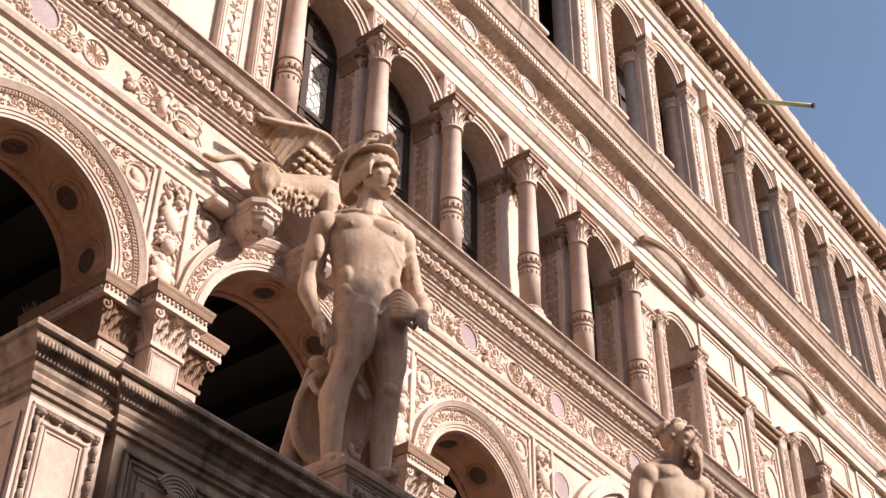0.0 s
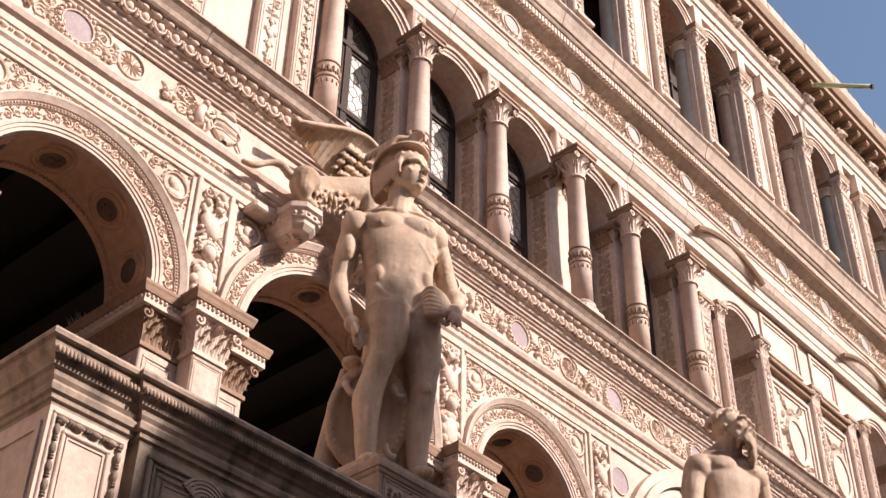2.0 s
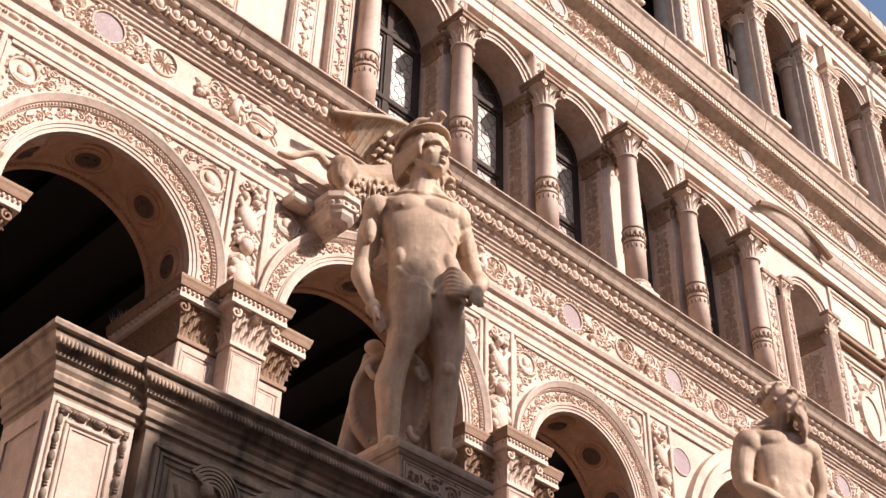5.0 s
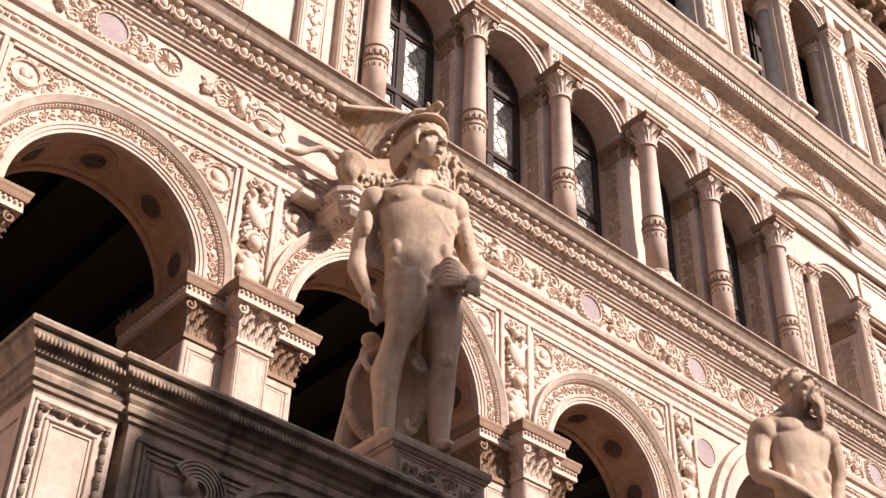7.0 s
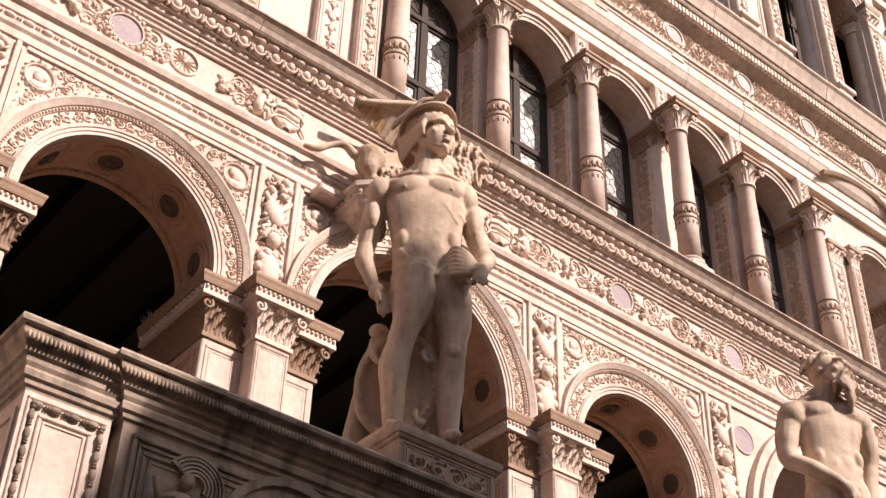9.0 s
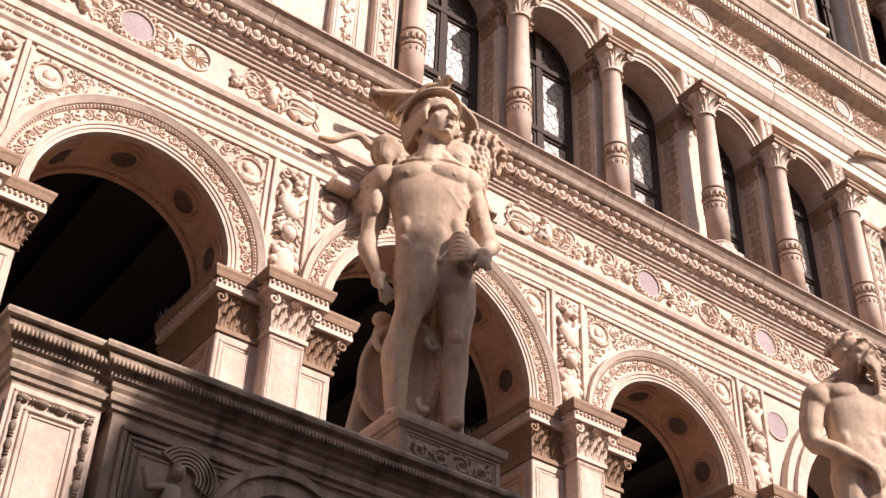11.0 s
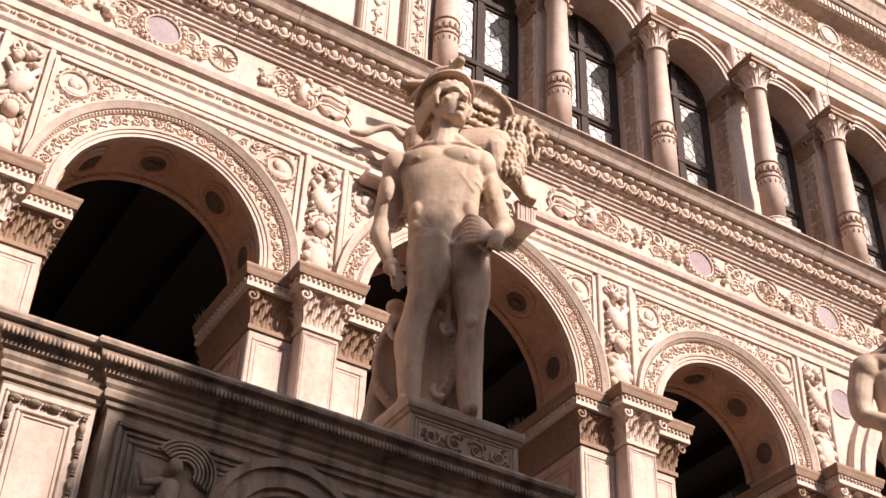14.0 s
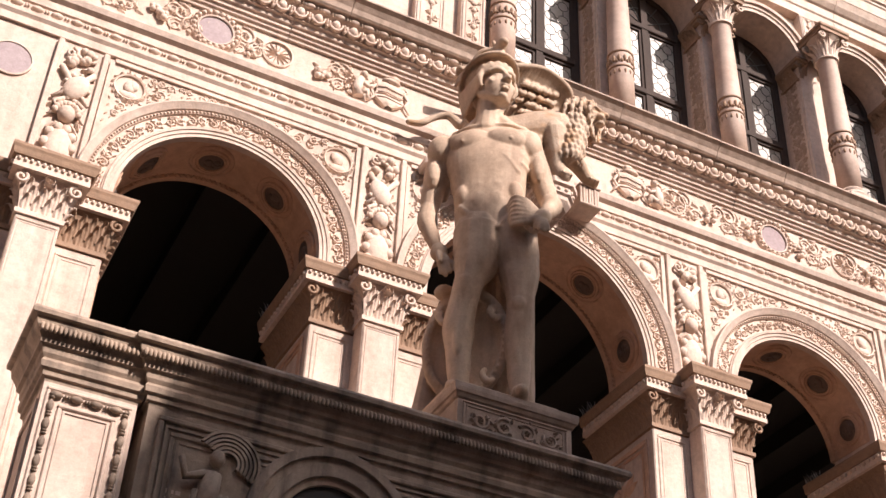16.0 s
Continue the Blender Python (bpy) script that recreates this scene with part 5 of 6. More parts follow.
box(bm, 2.15, 4.8, -2.9, 0.0, 0.0, 4.35)
setting("landing", bm, STONE, "worn pale stone landing of the great stair", "landing")


def profile_ring(bm, x0, x1, yf, yb, prof):
    """A cornice that returns round the two ends; prof holds (outset, z)."""
    rows = [[bm.verts.new(p) for p in ((x0 - o, yb, z), (x0 - o, yf - o, z), (x1 + o, yf - o, z), (x1 + o, yb, z))] for o, z in prof]
    for a, b in zip(rows, rows[1:]):
        for i in range(4):
            bm.faces.new((a[i], a[(i + 1) % 4], b[(i + 1) % 4], b[i]))
    bm.faces.new(rows[0][::-1])
    bm.faces.new(rows[-1])


CORN = [(0.0, 5.08), (0.005, 5.1), (0.02, 5.105), (0.022, 5.13), (0.04, 5.14), (0.045, 5.17), (0.035, 5.19), (0.05, 5.21), (0.055, 5.24), (0.075, 5.25), (0.078, 5.27),
        (0.09, 5.29), (0.115, 5.32), (0.125, 5.355), (0.125, 5.36), (0.15, 5.365), (0.155, 5.385), (0.145, 5.405)]


def balustrade(name, x0, x1, yf, yb, label):
    t = thing(name, label, "parapet", "stair parapets")
    bm = bmesh.new()
    box(bm, x0, x1, yf, yb, 0.0, 5.1)
    part("body", bm, DARKST, t)
    bm = bmesh.new()
    profile_ring(bm, x0, x1, yf, yb, CORN)
    c = part("cornice", bm, DARKST, t, "weathered grey-brown moulded cornice")
    bm = bmesh.new()
    blob(bm, (0, 0, 0), (0.0125, 0.02, 0.045), 2, Matrix.Rotation(radians(-30), 4, "X"))
    n = int((x1 - x0 + 0.2) / 0.023)
    repeat("flute", bm, DARKST, c, [x0 - 0.1 + (i + 0.5) * (x1 - x0 + 0.2) / n for i in range(n)], yf - 0.104, 5.322)
    return t


left = balustrade("stair_pier", -1.02, -0.55, -2.94, -2.45, "pale panelled stone pier at the end of a stair parapet")
left.children[0].data.materials[0] = STONE
bm = bmesh.new()
framed_panel(bm, -1.0, -0.57, 3.6, 5.06, -2.94, 0.022, 0.012)
framed_panel(bm, -0.93, -0.64, 3.6, 4.975, -2.94, 0.022, 0.014)
part("panel_frame", bm, STONE, left)
bm = bead()
bmesh.ops.transform(bm, matrix=Matrix.Scale(0.62, 4), verts=bm.verts)
me_bead = bpy.data.meshes.new("bead")
bm.to_mesh(me_bead)
bm.free()
me_bead.materials.append(DARKST)
for i in range(4):
    ob = new("bead", me_bead)
    ob.parent, ob.location = left, (-0.95 + i * 0.1, -2.955, 5.015)
for i in range(13):
    for x in (-0.6, -0.967):
        ob = new("bead", me_bead)
        ob.parent, ob.location, ob.rotation_euler = left, (x, -2.955, 3.75 + i * 0.1), (0, radians(-90), 0)
# side of the pier
bm = bmesh.new()
box(bm, -1.032, -1.02, -2.9, -2.5, 3.6, 3.64)
box(bm, -1.032, -1.02, -2.9, -2.86, 3.64, 5.0)
box(bm, -1.032, -1.02, -2.54, -2.5, 3.64, 5.0)
box(bm, -1.032, -1.02, -2.86, -2.54, 4.96, 5.0)
part("side_frame", bm, STONE, left)

main = balustrade("stair_parapet", -0.5, 2.13, -2.97, -2.45, "dark sooty marble stair parapet with a round niche")
bm = bmesh.new()
framed_panel(bm, -0.44, 2.08, 3.6, 5.04, -2.97, 0.03, 0.025)
framed_panel(bm, -0.37, 2.0, 3.65, 4.97, -2.97, 0.03, 0.012)
part("panel_frame", bm, DARKST, main)
NX, NZ = 0.52, 4.62
bm = bmesh.new()
for a, b, d in ((0.27, 0.31, 0.03), (0.31, 0.37, 0.055), (0.37, 0.42, 0.035), (0.42, 0.47, 0.06)):
    ring(bm, NX, NZ, [(a, -2.96), (a, -2.97 - d), (b, -2.972 - d), (b, -2.96)], 0, 360, 36)
part("round_moulding", bm, DARKST, main)
# flat disc on the face: shade inside the opening given as near-black colour
bm = bmesh.new()
ring(bm, NX, NZ, [(0.0, -2.972), (0.27, -2.972), (0.27, -2.976), (0.0, -2.976)], 0, 360, 32)
niche = part("niche", bm, INSIDE_SHADE, main, "flat black disc painted as the shade in a round opening")
bm = bmesh.new()
lathe(bm, NX + 0.02, -2.995, [(0.05, 4.36), (0.055, 4.6), (0.075, 4.66), (0.06, 4.74), (0.03, 4.78)], 14)
part("boss", bm, DARKST, main)
# winged figure in the spandrel, one plain mesh
bm = bmesh.new()
tube(bm, [(-0.15, -2.98, 4.5), (-0.14, -3.0, 4.66), (-0.13, -3.0, 4.78)], 0.07, 0.05, 8)
blob(bm, (-0.12, -3.02, 4.86), (0.04, 0.04, 0.05), 2)
tube(bm, [(-0.17, -3.01, 4.77), (-0.27, -3.02, 4.73), (-0.3, -3.02, 4.83)], 0.026, 0.018, 6)
for k in range(6):
    ring(bm, -0.06, 4.87, [(0.05 + 0.022 * k, -2.965), (0.05 + 0.022 * k, -3.0), (0.066 + 0.022 * k, -2.995), (0.066 + 0.022 * k, -2.965)], -30, 150, 14)
for k in range(6):
    tube(bm, [(-0.2 + 0.03 * k, -3.0, 4.68), (-0.22 + 0.045 * k, -2.99, 4.45)], 0.02, 0.025, 5)
part("relief_figure", bm, DARKST, main, "worn relief of a winged figure")
bm = bmesh.new()
for j in range(4):
    for k in range(5):
        if (j + k) % 4 != 3:
            box(bm, -0.36 + 0.035 * k, -0.335 + 0.035 * k, -2.975, -2.966, 4.64 - 0.04 * j, 4.662 - 0.04 * j)
part("worn_lettering", bm, STONE, main)
far = balustrade("stair_parapet", 4.82, 7.9, -2.97, -2.45, "dark sooty marble stair parapet beside a statue")


def pedestal(x0, x1):
    t = thing("pedestal", "sooty stone statue pedestal with a carved band", "pedestal", "statue pedestals")
    bm = bmesh.new()
    box(bm, x0 + 0.03, x1 - 0.03, -2.99, -2.3, 5.4, 5.66)
    part("die", bm, BROWN, t)
    bm = bmesh.new()
    profile_ring(bm, x0 + 0.03, x1 - 0.03, -2.99, -2.3, [(0.0, 5.64), (0.012, 5.65), (0.02, 5.67), (0.03, 5.675), (0.035, 5.7), (0.035, 5.73)])
    part("cap", bm, BROWN, t)
    bm = bmesh.new()
    framed_panel(bm, x0 + 0.06, x1 - 0.06, 5.42, 5.635, -2.99, 0.018, 0.012)
    part("frame", bm, BROWN, t)
    bm = bmesh.new()
    frieze(bm, x0 + 0.1, x1 - 0.1, 5.45, 5.605, -2.99, 9, 0.02)
    part("scrollwork", bm, BROWN, t)


pedestal(1.18, 1.99)
pedestal(5.02, 5.83)


# ---- sculpture, each one plain mesh ----
def limb(bm, pts, radii, n=14, flat=1.0):
    pts = [Vector(p) for p in pts]
    rows = []
    # points in between, smoothly
    fine, fr = [], []
    for i in range(len(pts) - 1):
        p0, p1, p2, p3 = pts[max(i - 1, 0)], pts[i], pts[i + 1], pts[min(i + 2, len(pts) - 1)]
        for k in range(5):
            t = k / 5
            fine.append(0.5 * (2 * p1 + (p2 - p0) * t + (2 * p0 - 5 * p1 + 4 * p2 - p3) * t * t + (3 * p1 - p0 - 3 * p2 + p3) * t ** 3))
            fr.append(radii[i] + (radii[i + 1] - radii[i]) * (3 * t * t - 2 * t ** 3))
    fine.append(pts[-1])
    fr.append(radii[-1])
    for i, p in enumerate(fine):
        d = (fine[min(i + 1, len(fine) - 1)] - fine[max(i - 1, 0)]).normalized()
        u = d.cross(Vector((0.03, 1, 0.02))).normalized()
        w = d.cross(u).normalized()
        rows.append([bm.verts.new(p + fr[i] * (math.cos(6.2832 * j / n) * u + flat * math.sin(6.2832 * j / n) * w)) for j in range(n)])
    for a, b in zip(rows, rows[1:]):
        for j in range(n):
            bm.faces.new((a[j], a[(j + 1) % n], b[(j + 1) % n], b[j]))
    bm.faces.new(rows[0][::-1])
    bm.faces.new(rows[-1])
    blob(bm, pts[0], (radii[0], radii[0] * flat, radii[0]), 2)
    blob(bm, pts[-1], (radii[-1], radii[-1] * flat, radii[-1]), 2)


def sculpture(name, bm, mat, label, voxel, rounds=3):
    ob = link(name, bm, mat)
    m = ob.modifiers.new("merge", "REMESH")
    m.mode, m.voxel_size, m.use_smooth_shade = "VOXEL", voxel, True
    s = ob.modifiers.new("soften", "SMOOTH")
    s.factor, s.iterations = 0.5, rounds
    return tagged(ob, label, "statue")


def shell(bm, sections, n=36):
    """A body lofted through flat sections (x, y, z, half width, depth in front, depth behind)."""
    secs = []
    for i in range(len(sections) - 1):
        p0, p1, p2, p3 = (sections[j] for j in (max(i - 1, 0), i, i + 1, min(i + 2, len(sections) - 1)))
        for k in range(4):
            t = k / 4
            secs.append([0.5 * (2 * q1 + (q2 - q0) * t + (2 * q0 - 5 * q1 + 4 * q2 - q3) * t * t + (3 * q1 - q0 - 3 * q2 + q3) * t ** 3) for q0, q1, q2, q3 in zip(p0, p1, p2, p3)])
    secs.append(sections[-1])
    rows = []
    for x, y, z, w, f, r in secs:
        row = []
        for j in range(n):
            a = 6.2832 * j / n
            ca, sa = math.cos(a), math.sin(a)
            px = math.copysign(abs(ca) ** 0.85, ca) * w
            py = math.copysign(abs(sa) ** 0.85, sa) * (r if sa > 0 else f)
            row.append(bm.verts.new((x + px, y + py, z)))
        rows.append(row)
    for p, q in zip(rows, rows[1:]):
        for j in range(n):
            bm.faces.new((p[j], p[(j + 1) % n], q[(j + 1) % n], q[j]))
    bm.faces.new(rows[0][::-1])
    bm.faces.new(rows[-1])


def torso(bm, lean=0.0):
    """Bare chest, belly and hips of a standing figure that faces -y; lean shifts the chest sideways."""
    def X(z):
        return lean * max(0.0, (z - 7.0)) / 0.9

    secs = [(0.08, 0, 6.86, 0.2, 0.1, 0.13), (0.07, 0, 6.98, 0.24, 0.13, 0.17), (0.06, 0, 7.12, 0.242, 0.145, 0.15), (0.045, 0, 7.28, 0.235, 0.14, 0.13),
            (0.035, 0, 7.42, 0.252, 0.148, 0.14), (0.03, 0, 7.56, 0.275, 0.16, 0.16), (0.028, 0.01, 7.7, 0.285, 0.15, 0.17), (0.025, 0.02, 7.82, 0.25, 0.12, 0.15), (0.02, 0.03, 7.91, 0.16, 0.09, 0.11), (0.018, 0.03, 7.97, 0.1, 0.08, 0.09)]
    shell(bm, [(x + X(z), y, z, w, f, r) for x, y, z, w, f, r in secs])
    for k in (-1, 1):
        m = 0.035 + X(7.7)
        blob(bm, (m + k * 0.118, -0.092, 7.735), (0.14, 0.064, 0.1), 3, Matrix.Rotation(radians(k * 10), 4, "Y"))
        blob(bm, (m + k * 0.2, -0.05, 7.76), (0.09, 0.07, 0.08), 2)
        blob(bm, (m + k * 0.165, -0.146, 7.7), (0.013, 0.012, 0.013), 2)
        limb(bm, [(m + k * 0.04, -0.06, 7.9), (m + k * 0.13, -0.06, 7.9), (m + k * 0.24, -0.01, 7.88)], [0.016, 0.015, 0.024], 8)
        limb(bm, [(m + k * 0.06, 0.02, 7.98), (m + k * 0.17, 0.04, 7.88), (m + k * 0.27, 0.03, 7.8)], [0.075, 0.075, 0.08], 10)
        m = 0.05 + X(7.4)
        limb(bm, [(m + k * 0.035, -0.14, 7.61), (m + k * 0.12, -0.132, 7.54), (m + k * 0.19, -0.09, 7.44)], [0.014, 0.017, 0.02], 8)
        for z, w in ((7.53, 0.052), (7.43, 0.054), (7.33, 0.054)):
            blob(bm, (m + k * 0.054, -0.108, z), (w, 0.036, 0.056), 2)
        blob(bm, (m + k * 0.05, -0.11, 7.19), (0.075, 0.04, 0.11), 2)
        blob(bm, (m + k * 0.165, -0.05, 7.27), (0.062, 0.085, 0.11), 3)
        limb(bm, [(0.07 + k * 0.195, -0.09, 7.16), (0.07 + k * 0.13, -0.125, 7.06), (0.07 + k * 0.05, -0.13, 6.96)], [0.03, 0.022, 0.02], 8)
        for z in (7.5, 7.57, 7.64):
            limb(bm, [(m + k * 0.215, -0.085, z + 0.015), (m + k * 0.25, -0.02, z)], [0.016, 0.018], 6)


def head(bm, c, turn, helmet):
    """Head with brow, nose, lips, jaw and hair; a brimmed helmet with a crest, or a long beard."""
    b2 = bmesh.new()
    rnd = random.Random(5)
    blob(b2, (0, 0.035, 0.04), (0.108, 0.135, 0.135), 3)
    blob(b2, (0, -0.05, -0.03), (0.088, 0.088, 0.12), 3)
    blob(b2, (0, -0.096, -0.118), (0.03, 0.028, 0.026), 2)
    limb(b2, [(-0.075, 0.0, -0.06), (-0.05, -0.06, -0.105), (0, -0.088, -0.122), (0.05, -0.06, -0.105), (0.075, 0.0, -0.06)], [0.028, 0.022, 0.02, 0.022, 0.028], 8)
    limb(b2, [(-0.08, -0.098, 0.048), (-0.04, -0.128, 0.058), (0, -0.128, 0.048), (0.04, -0.128, 0.058), (0.08, -0.098, 0.048)], [0.014, 0.017, 0.014, 0.017, 0.014], 8)
    limb(b2, [(0, -0.126, 0.045), (0, -0.15, 0.0), (0, -0.166, -0.03)], [0.014, 0.016, 0.021], 8)
    blob(b2, (0, -0.138, -0.068), (0.034, 0.014, 0.009), 2)
    blob(b2, (0, -0.134, -0.09), (0.027, 0.014, 0.011), 2)
    for k in (-1, 1):
        blob(b2, (k * 0.018, -0.146, -0.034), (0.012, 0.014, 0.011), 2)
        blob(b2, (k * 0.04, -0.112, 0.018), (0.02, 0.012, 0.009), 2)
        blob(b2, (k * 0.06, -0.085, -0.025), (0.034, 0.03, 0.032), 2)
        blob(b2, (k * 0.108, 0.02, -0.01), (0.014, 0.026, 0.036), 2)
    if helmet:
        # curls under the brim
        for k in range(22):
            a = -2.9 + 2.66 * k / 21
            p = (0.104 * math.cos(a), 0.015 + 0.128 * math.sin(a), 0.098 + 0.012 * (k % 3))
            limb(b2, [p, (p[0] * 1.09, p[1] - 0.012, p[2] - 0.022), (p[0] * 1.06, p[1] - 0.01, p[2] - 0.045)], [0.021, 0.019, 0.012], 7)
        for k in (-1, 1):
            for j in range(9):
                limb(b2, [(k * 0.108, -0.055 + 0.024 * j, 0.06), (k * 0.122, -0.045 + 0.024 * j, 0.015), (k * 0.108, -0.035 + 0.024 * j, -0.03 - 0.012 * j)], [0.018, 0.02, 0.012], 7)
        # dome and tilted brim
        blob(b2, (0, 0.075, 0.14), (0.14, 0.165, 0.15), 3)
        hoop = []
        for k in range(49):
            a = 6.2832 * k / 48
            hoop.append(Vector((0.165 * math.cos(a), 0.05 + 0.185 * math.sin(a), 0.135 - 0.06 * math.sin(a) - 0.13 * max(0.0, math.sin(a)) ** 2)))
        for p in hoop:
            q = Vector((p.x * 0.66, 0.055 + (p.y - 0.055) * 0.66, p.z + 0.02 + 0.05 * max(0.0, (p.y - 0.05) / 0.185)))
            limb(b2, [p, p.lerp(q, 0.5) + Vector((0, 0, 0.012)), q], [0.011, 0.016, 0.02], 6)
        limb(b2, hoop, [0.013] * 49, 6)
        # crest: a crouching creature along the top
        limb(b2, [(0, -0.07, 0.25), (0, 0.0, 0.3), (0, 0.1, 0.3), (0, 0.2, 0.22), (0, 0.26, 0.1)], [0.04, 0.05, 0.05, 0.045, 0.03], 9)
        limb(b2, [(0, -0.06, 0.27), (0, -0.11, 0.32), (0, -0.14, 0.3)], [0.038, 0.036, 0.022], 8)
        for k in (-1, 1):
            for j in range(6):
                limb(b2, [(k * 0.035, -0.04 + 0.045 * j, 0.3), (k * 0.085, 0.0 + 0.045 * j, 0.29), (k * 0.11, 0.05 + 0.04 * j, 0.22)], [0.022, 0.02, 0.012], 7)
            blob(b2, (k * 0.03, -0.06, 0.345), (0.012, 0.014, 0.03), 2)
    else:
        for k in range(52):
            a, el = rnd.uniform(0, 6.28), rnd.uniform(0.05, 1.5)
            if math.sin(a) < -0.25 and el < 0.7:
                continue
            p = Vector((0.128 * math.cos(a) * math.cos(el), 0.04 + 0.15 * math.sin(a) * math.cos(el), 0.05 + 0.145 * math.sin(el)))
            w = Vector((rnd.uniform(-0.04, 0.04), rnd.uniform(0.0, 0.05), -0.035))
            limb(b2, [p * 0.98, p * 1.05 + w * 0.5, p * 0.98 + w * 1.2], [0.024, 0.022, 0.01], 7)
        for k in range(38):
            q = rnd.uniform(-1, 1)
            p = Vector((0.085 * q, -0.115 + 0.06 * q * q, -0.075 - 0.03 * rnd.random()))
            ln = rnd.uniform(0.12, 0.28) * (1.1 - 0.5 * abs(q))
            sway = rnd.uniform(-0.03, 0.03)
            limb(b2, [p, p + Vector((sway, -0.02, -ln * 0.4)), p + Vector((-sway + 0.01, -0.01, -ln * 0.75)), p + Vector((sway + 0.02, 0.02, -ln))], [0.017, 0.018, 0.014, 0.007], 7)
        for k in (-1, 1):
            limb(b2, [(0, -0.148, -0.052), (k * 0.05, -0.142, -0.075), (k * 0.075, -0.12, -0.13)], [0.014, 0.017, 0.01], 7)
    m = Matrix.Translation(c) @ Matrix.Rotation(radians(turn), 4, "Z") @ Matrix.Rotation(radians(-3), 4, "X") @ Matrix.Scale(1.2, 4)
    bmesh.ops.transform(b2, matrix=m, verts=b2.verts)
    me = bpy.data.meshes.new("tmp")
    b2.to_mesh(me)
    b2.free()
    bm.from_mesh(me)
    bpy.data.meshes.remove(me)


def fingers(bm, palm, tips, r):
    blob(bm, palm, (0.06, 0.05, 0.07), 2)
    for p in tips:
        m = [(palm[i] + p[i]) / 2 + (0, -0.02, 0)[i] for i in range(3)]
        limb(bm, [palm, m, p], [r * 1.3, r, r * 0.8], 8)


# the helmeted figure, upright on its own axis and then turned
bm = bmesh.new()
torso(bm)
limb(bm, [(0.015, 0.02, 7.9), (0.025, 0.0, 8.02), (0.04, -0.01, 8.15)], [0.115, 0.095, 0.1])
for k in (-1, 1):
    limb(bm, [(0.02 + k * 0.025, -0.06, 7.93), (0.05 + k * 0.08, 0.0, 8.13)], [0.016, 0.024], 7)
head(bm, (0.055, -0.03, 8.245), 38, True)
# right arm hangs, left arm holds the drapery
limb(bm, [(-0.275, 0.04, 7.76), (-0.32, 0.04, 7.6), (-0.35, 0.05, 7.42), (-0.365, 0.05, 7.28)], [0.1, 0.088, 0.076, 0.062])
limb(bm, [(-0.365, 0.05, 7.3), (-0.37, 0.03, 7.17), (-0.335, 0.0, 7.04), (-0.3, -0.02, 6.93)], [0.062, 0.07, 0.054, 0.042])
blob(bm, (-0.29, 0.01, 7.74), (0.105, 0.115, 0.13), 3)
blob(bm, (-0.335, -0.02, 7.52), (0.055, 0.06, 0.12), 2)
blob(bm, (-0.285, 0.1, 7.5), (0.05, 0.05, 0.12), 2)
fingers(bm, (-0.27, -0.035, 6.86), [(-0.245, -0.06, 6.68), (-0.215, -0.055, 6.66), (-0.19, -0.05, 6.69), (-0.165, -0.04, 6.73), (-0.25, -0.1, 6.74)], 0.02)
limb(bm, [(0.29, 0.04, 7.75), (0.345, 0.05, 7.58), (0.4, 0.06, 7.4), (0.435, 0.04, 7.27)], [0.1, 0.088, 0.074, 0.062])
limb(bm, [(0.435, 0.04, 7.28), (0.455, -0.02, 7.19), (0.44, -0.1, 7.09), (0.42, -0.14, 7.03)], [0.062, 0.07, 0.054, 0.042])
blob(bm, (0.295, 0.01, 7.73), (0.1, 0.11, 0.13), 3)
blob(bm, (0.365, -0.005, 7.52), (0.055, 0.06, 0.12), 2)
fingers(bm, (0.405, -0.165, 6.985), [(0.36, -0.2, 6.89), (0.39, -0.21, 6.865), (0.42, -0.2, 6.855), (0.445, -0.19, 6.87), (0.34, -0.2, 6.95)], 0.019)
# bunched cloth held to the hip
rnd = random.Random(8)
blob(bm, (0.26, -0.1, 7.03), (0.1, 0.085, 0.12), 3)
for k in range(7):
    q = k / 6
    limb(bm, [(0.175 + 0.03 * q, -0.13, 7.12 - 0.14 * q), (0.23, -0.19, 7.15 - 0.22 * q), (0.31, -0.2, 7.1 - 0.17 * q), (0.385, -0.16, 7.04 - 0.08 * q)], [0.012, 0.018, 0.02, 0.012], 7)
limb(bm, [(0.3, -0.15, 6.95), (0.34, -0.17, 6.88), (0.37, -0.15, 6.9), (0.36, -0.13, 6.97)], [0.02, 0.018, 0.016, 0.014], 7)
# legs: the right one bears the weight, the left one set back
limb(bm, [(-0.01, 0.0, 6.99), (-0.02, -0.02, 6.86), (-0.03, -0.04, 6.74), (-0.068, -0.06, 6.58), (-0.1, -0.03, 6.45), (-0.13, 0.0, 6.3), (-0.125, 0.02, 6.1), (-0.115, 0.03, 5.86)],
     [0.18, 0.165, 0.142, 0.094, 0.09, 0.1, 0.08, 0.062])
blob(bm, (-0.07, -0.115, 6.575), (0.055, 0.045, 0.065), 2)
for x, y, z, r in ((-0.09, -0.06, 6.76, (0.06, 0.07, 0.16)), (0.03, -0.07, 6.72, (0.055, 0.06, 0.1)), (-0.02, -0.1, 6.8, (0.07, 0.06, 0.17)), (-0.175, 0.04, 6.3, (0.05, 0.07, 0.14)), (-0.085, 0.05, 6.29, (0.05, 0.07, 0.13)),
                   (-0.125, -0.06, 6.25, (0.035, 0.035, 0.2)), (-0.03, 0.12, 6.95, (0.13, 0.1, 0.14))):
    blob(bm, (x, y, z), r, 2)
limb(bm, [(-0.115, 0.04, 5.86), (-0.12, -0.06, 5.81), (-0.13, -0.17, 5.78)], [0.06, 0.052, 0.036])
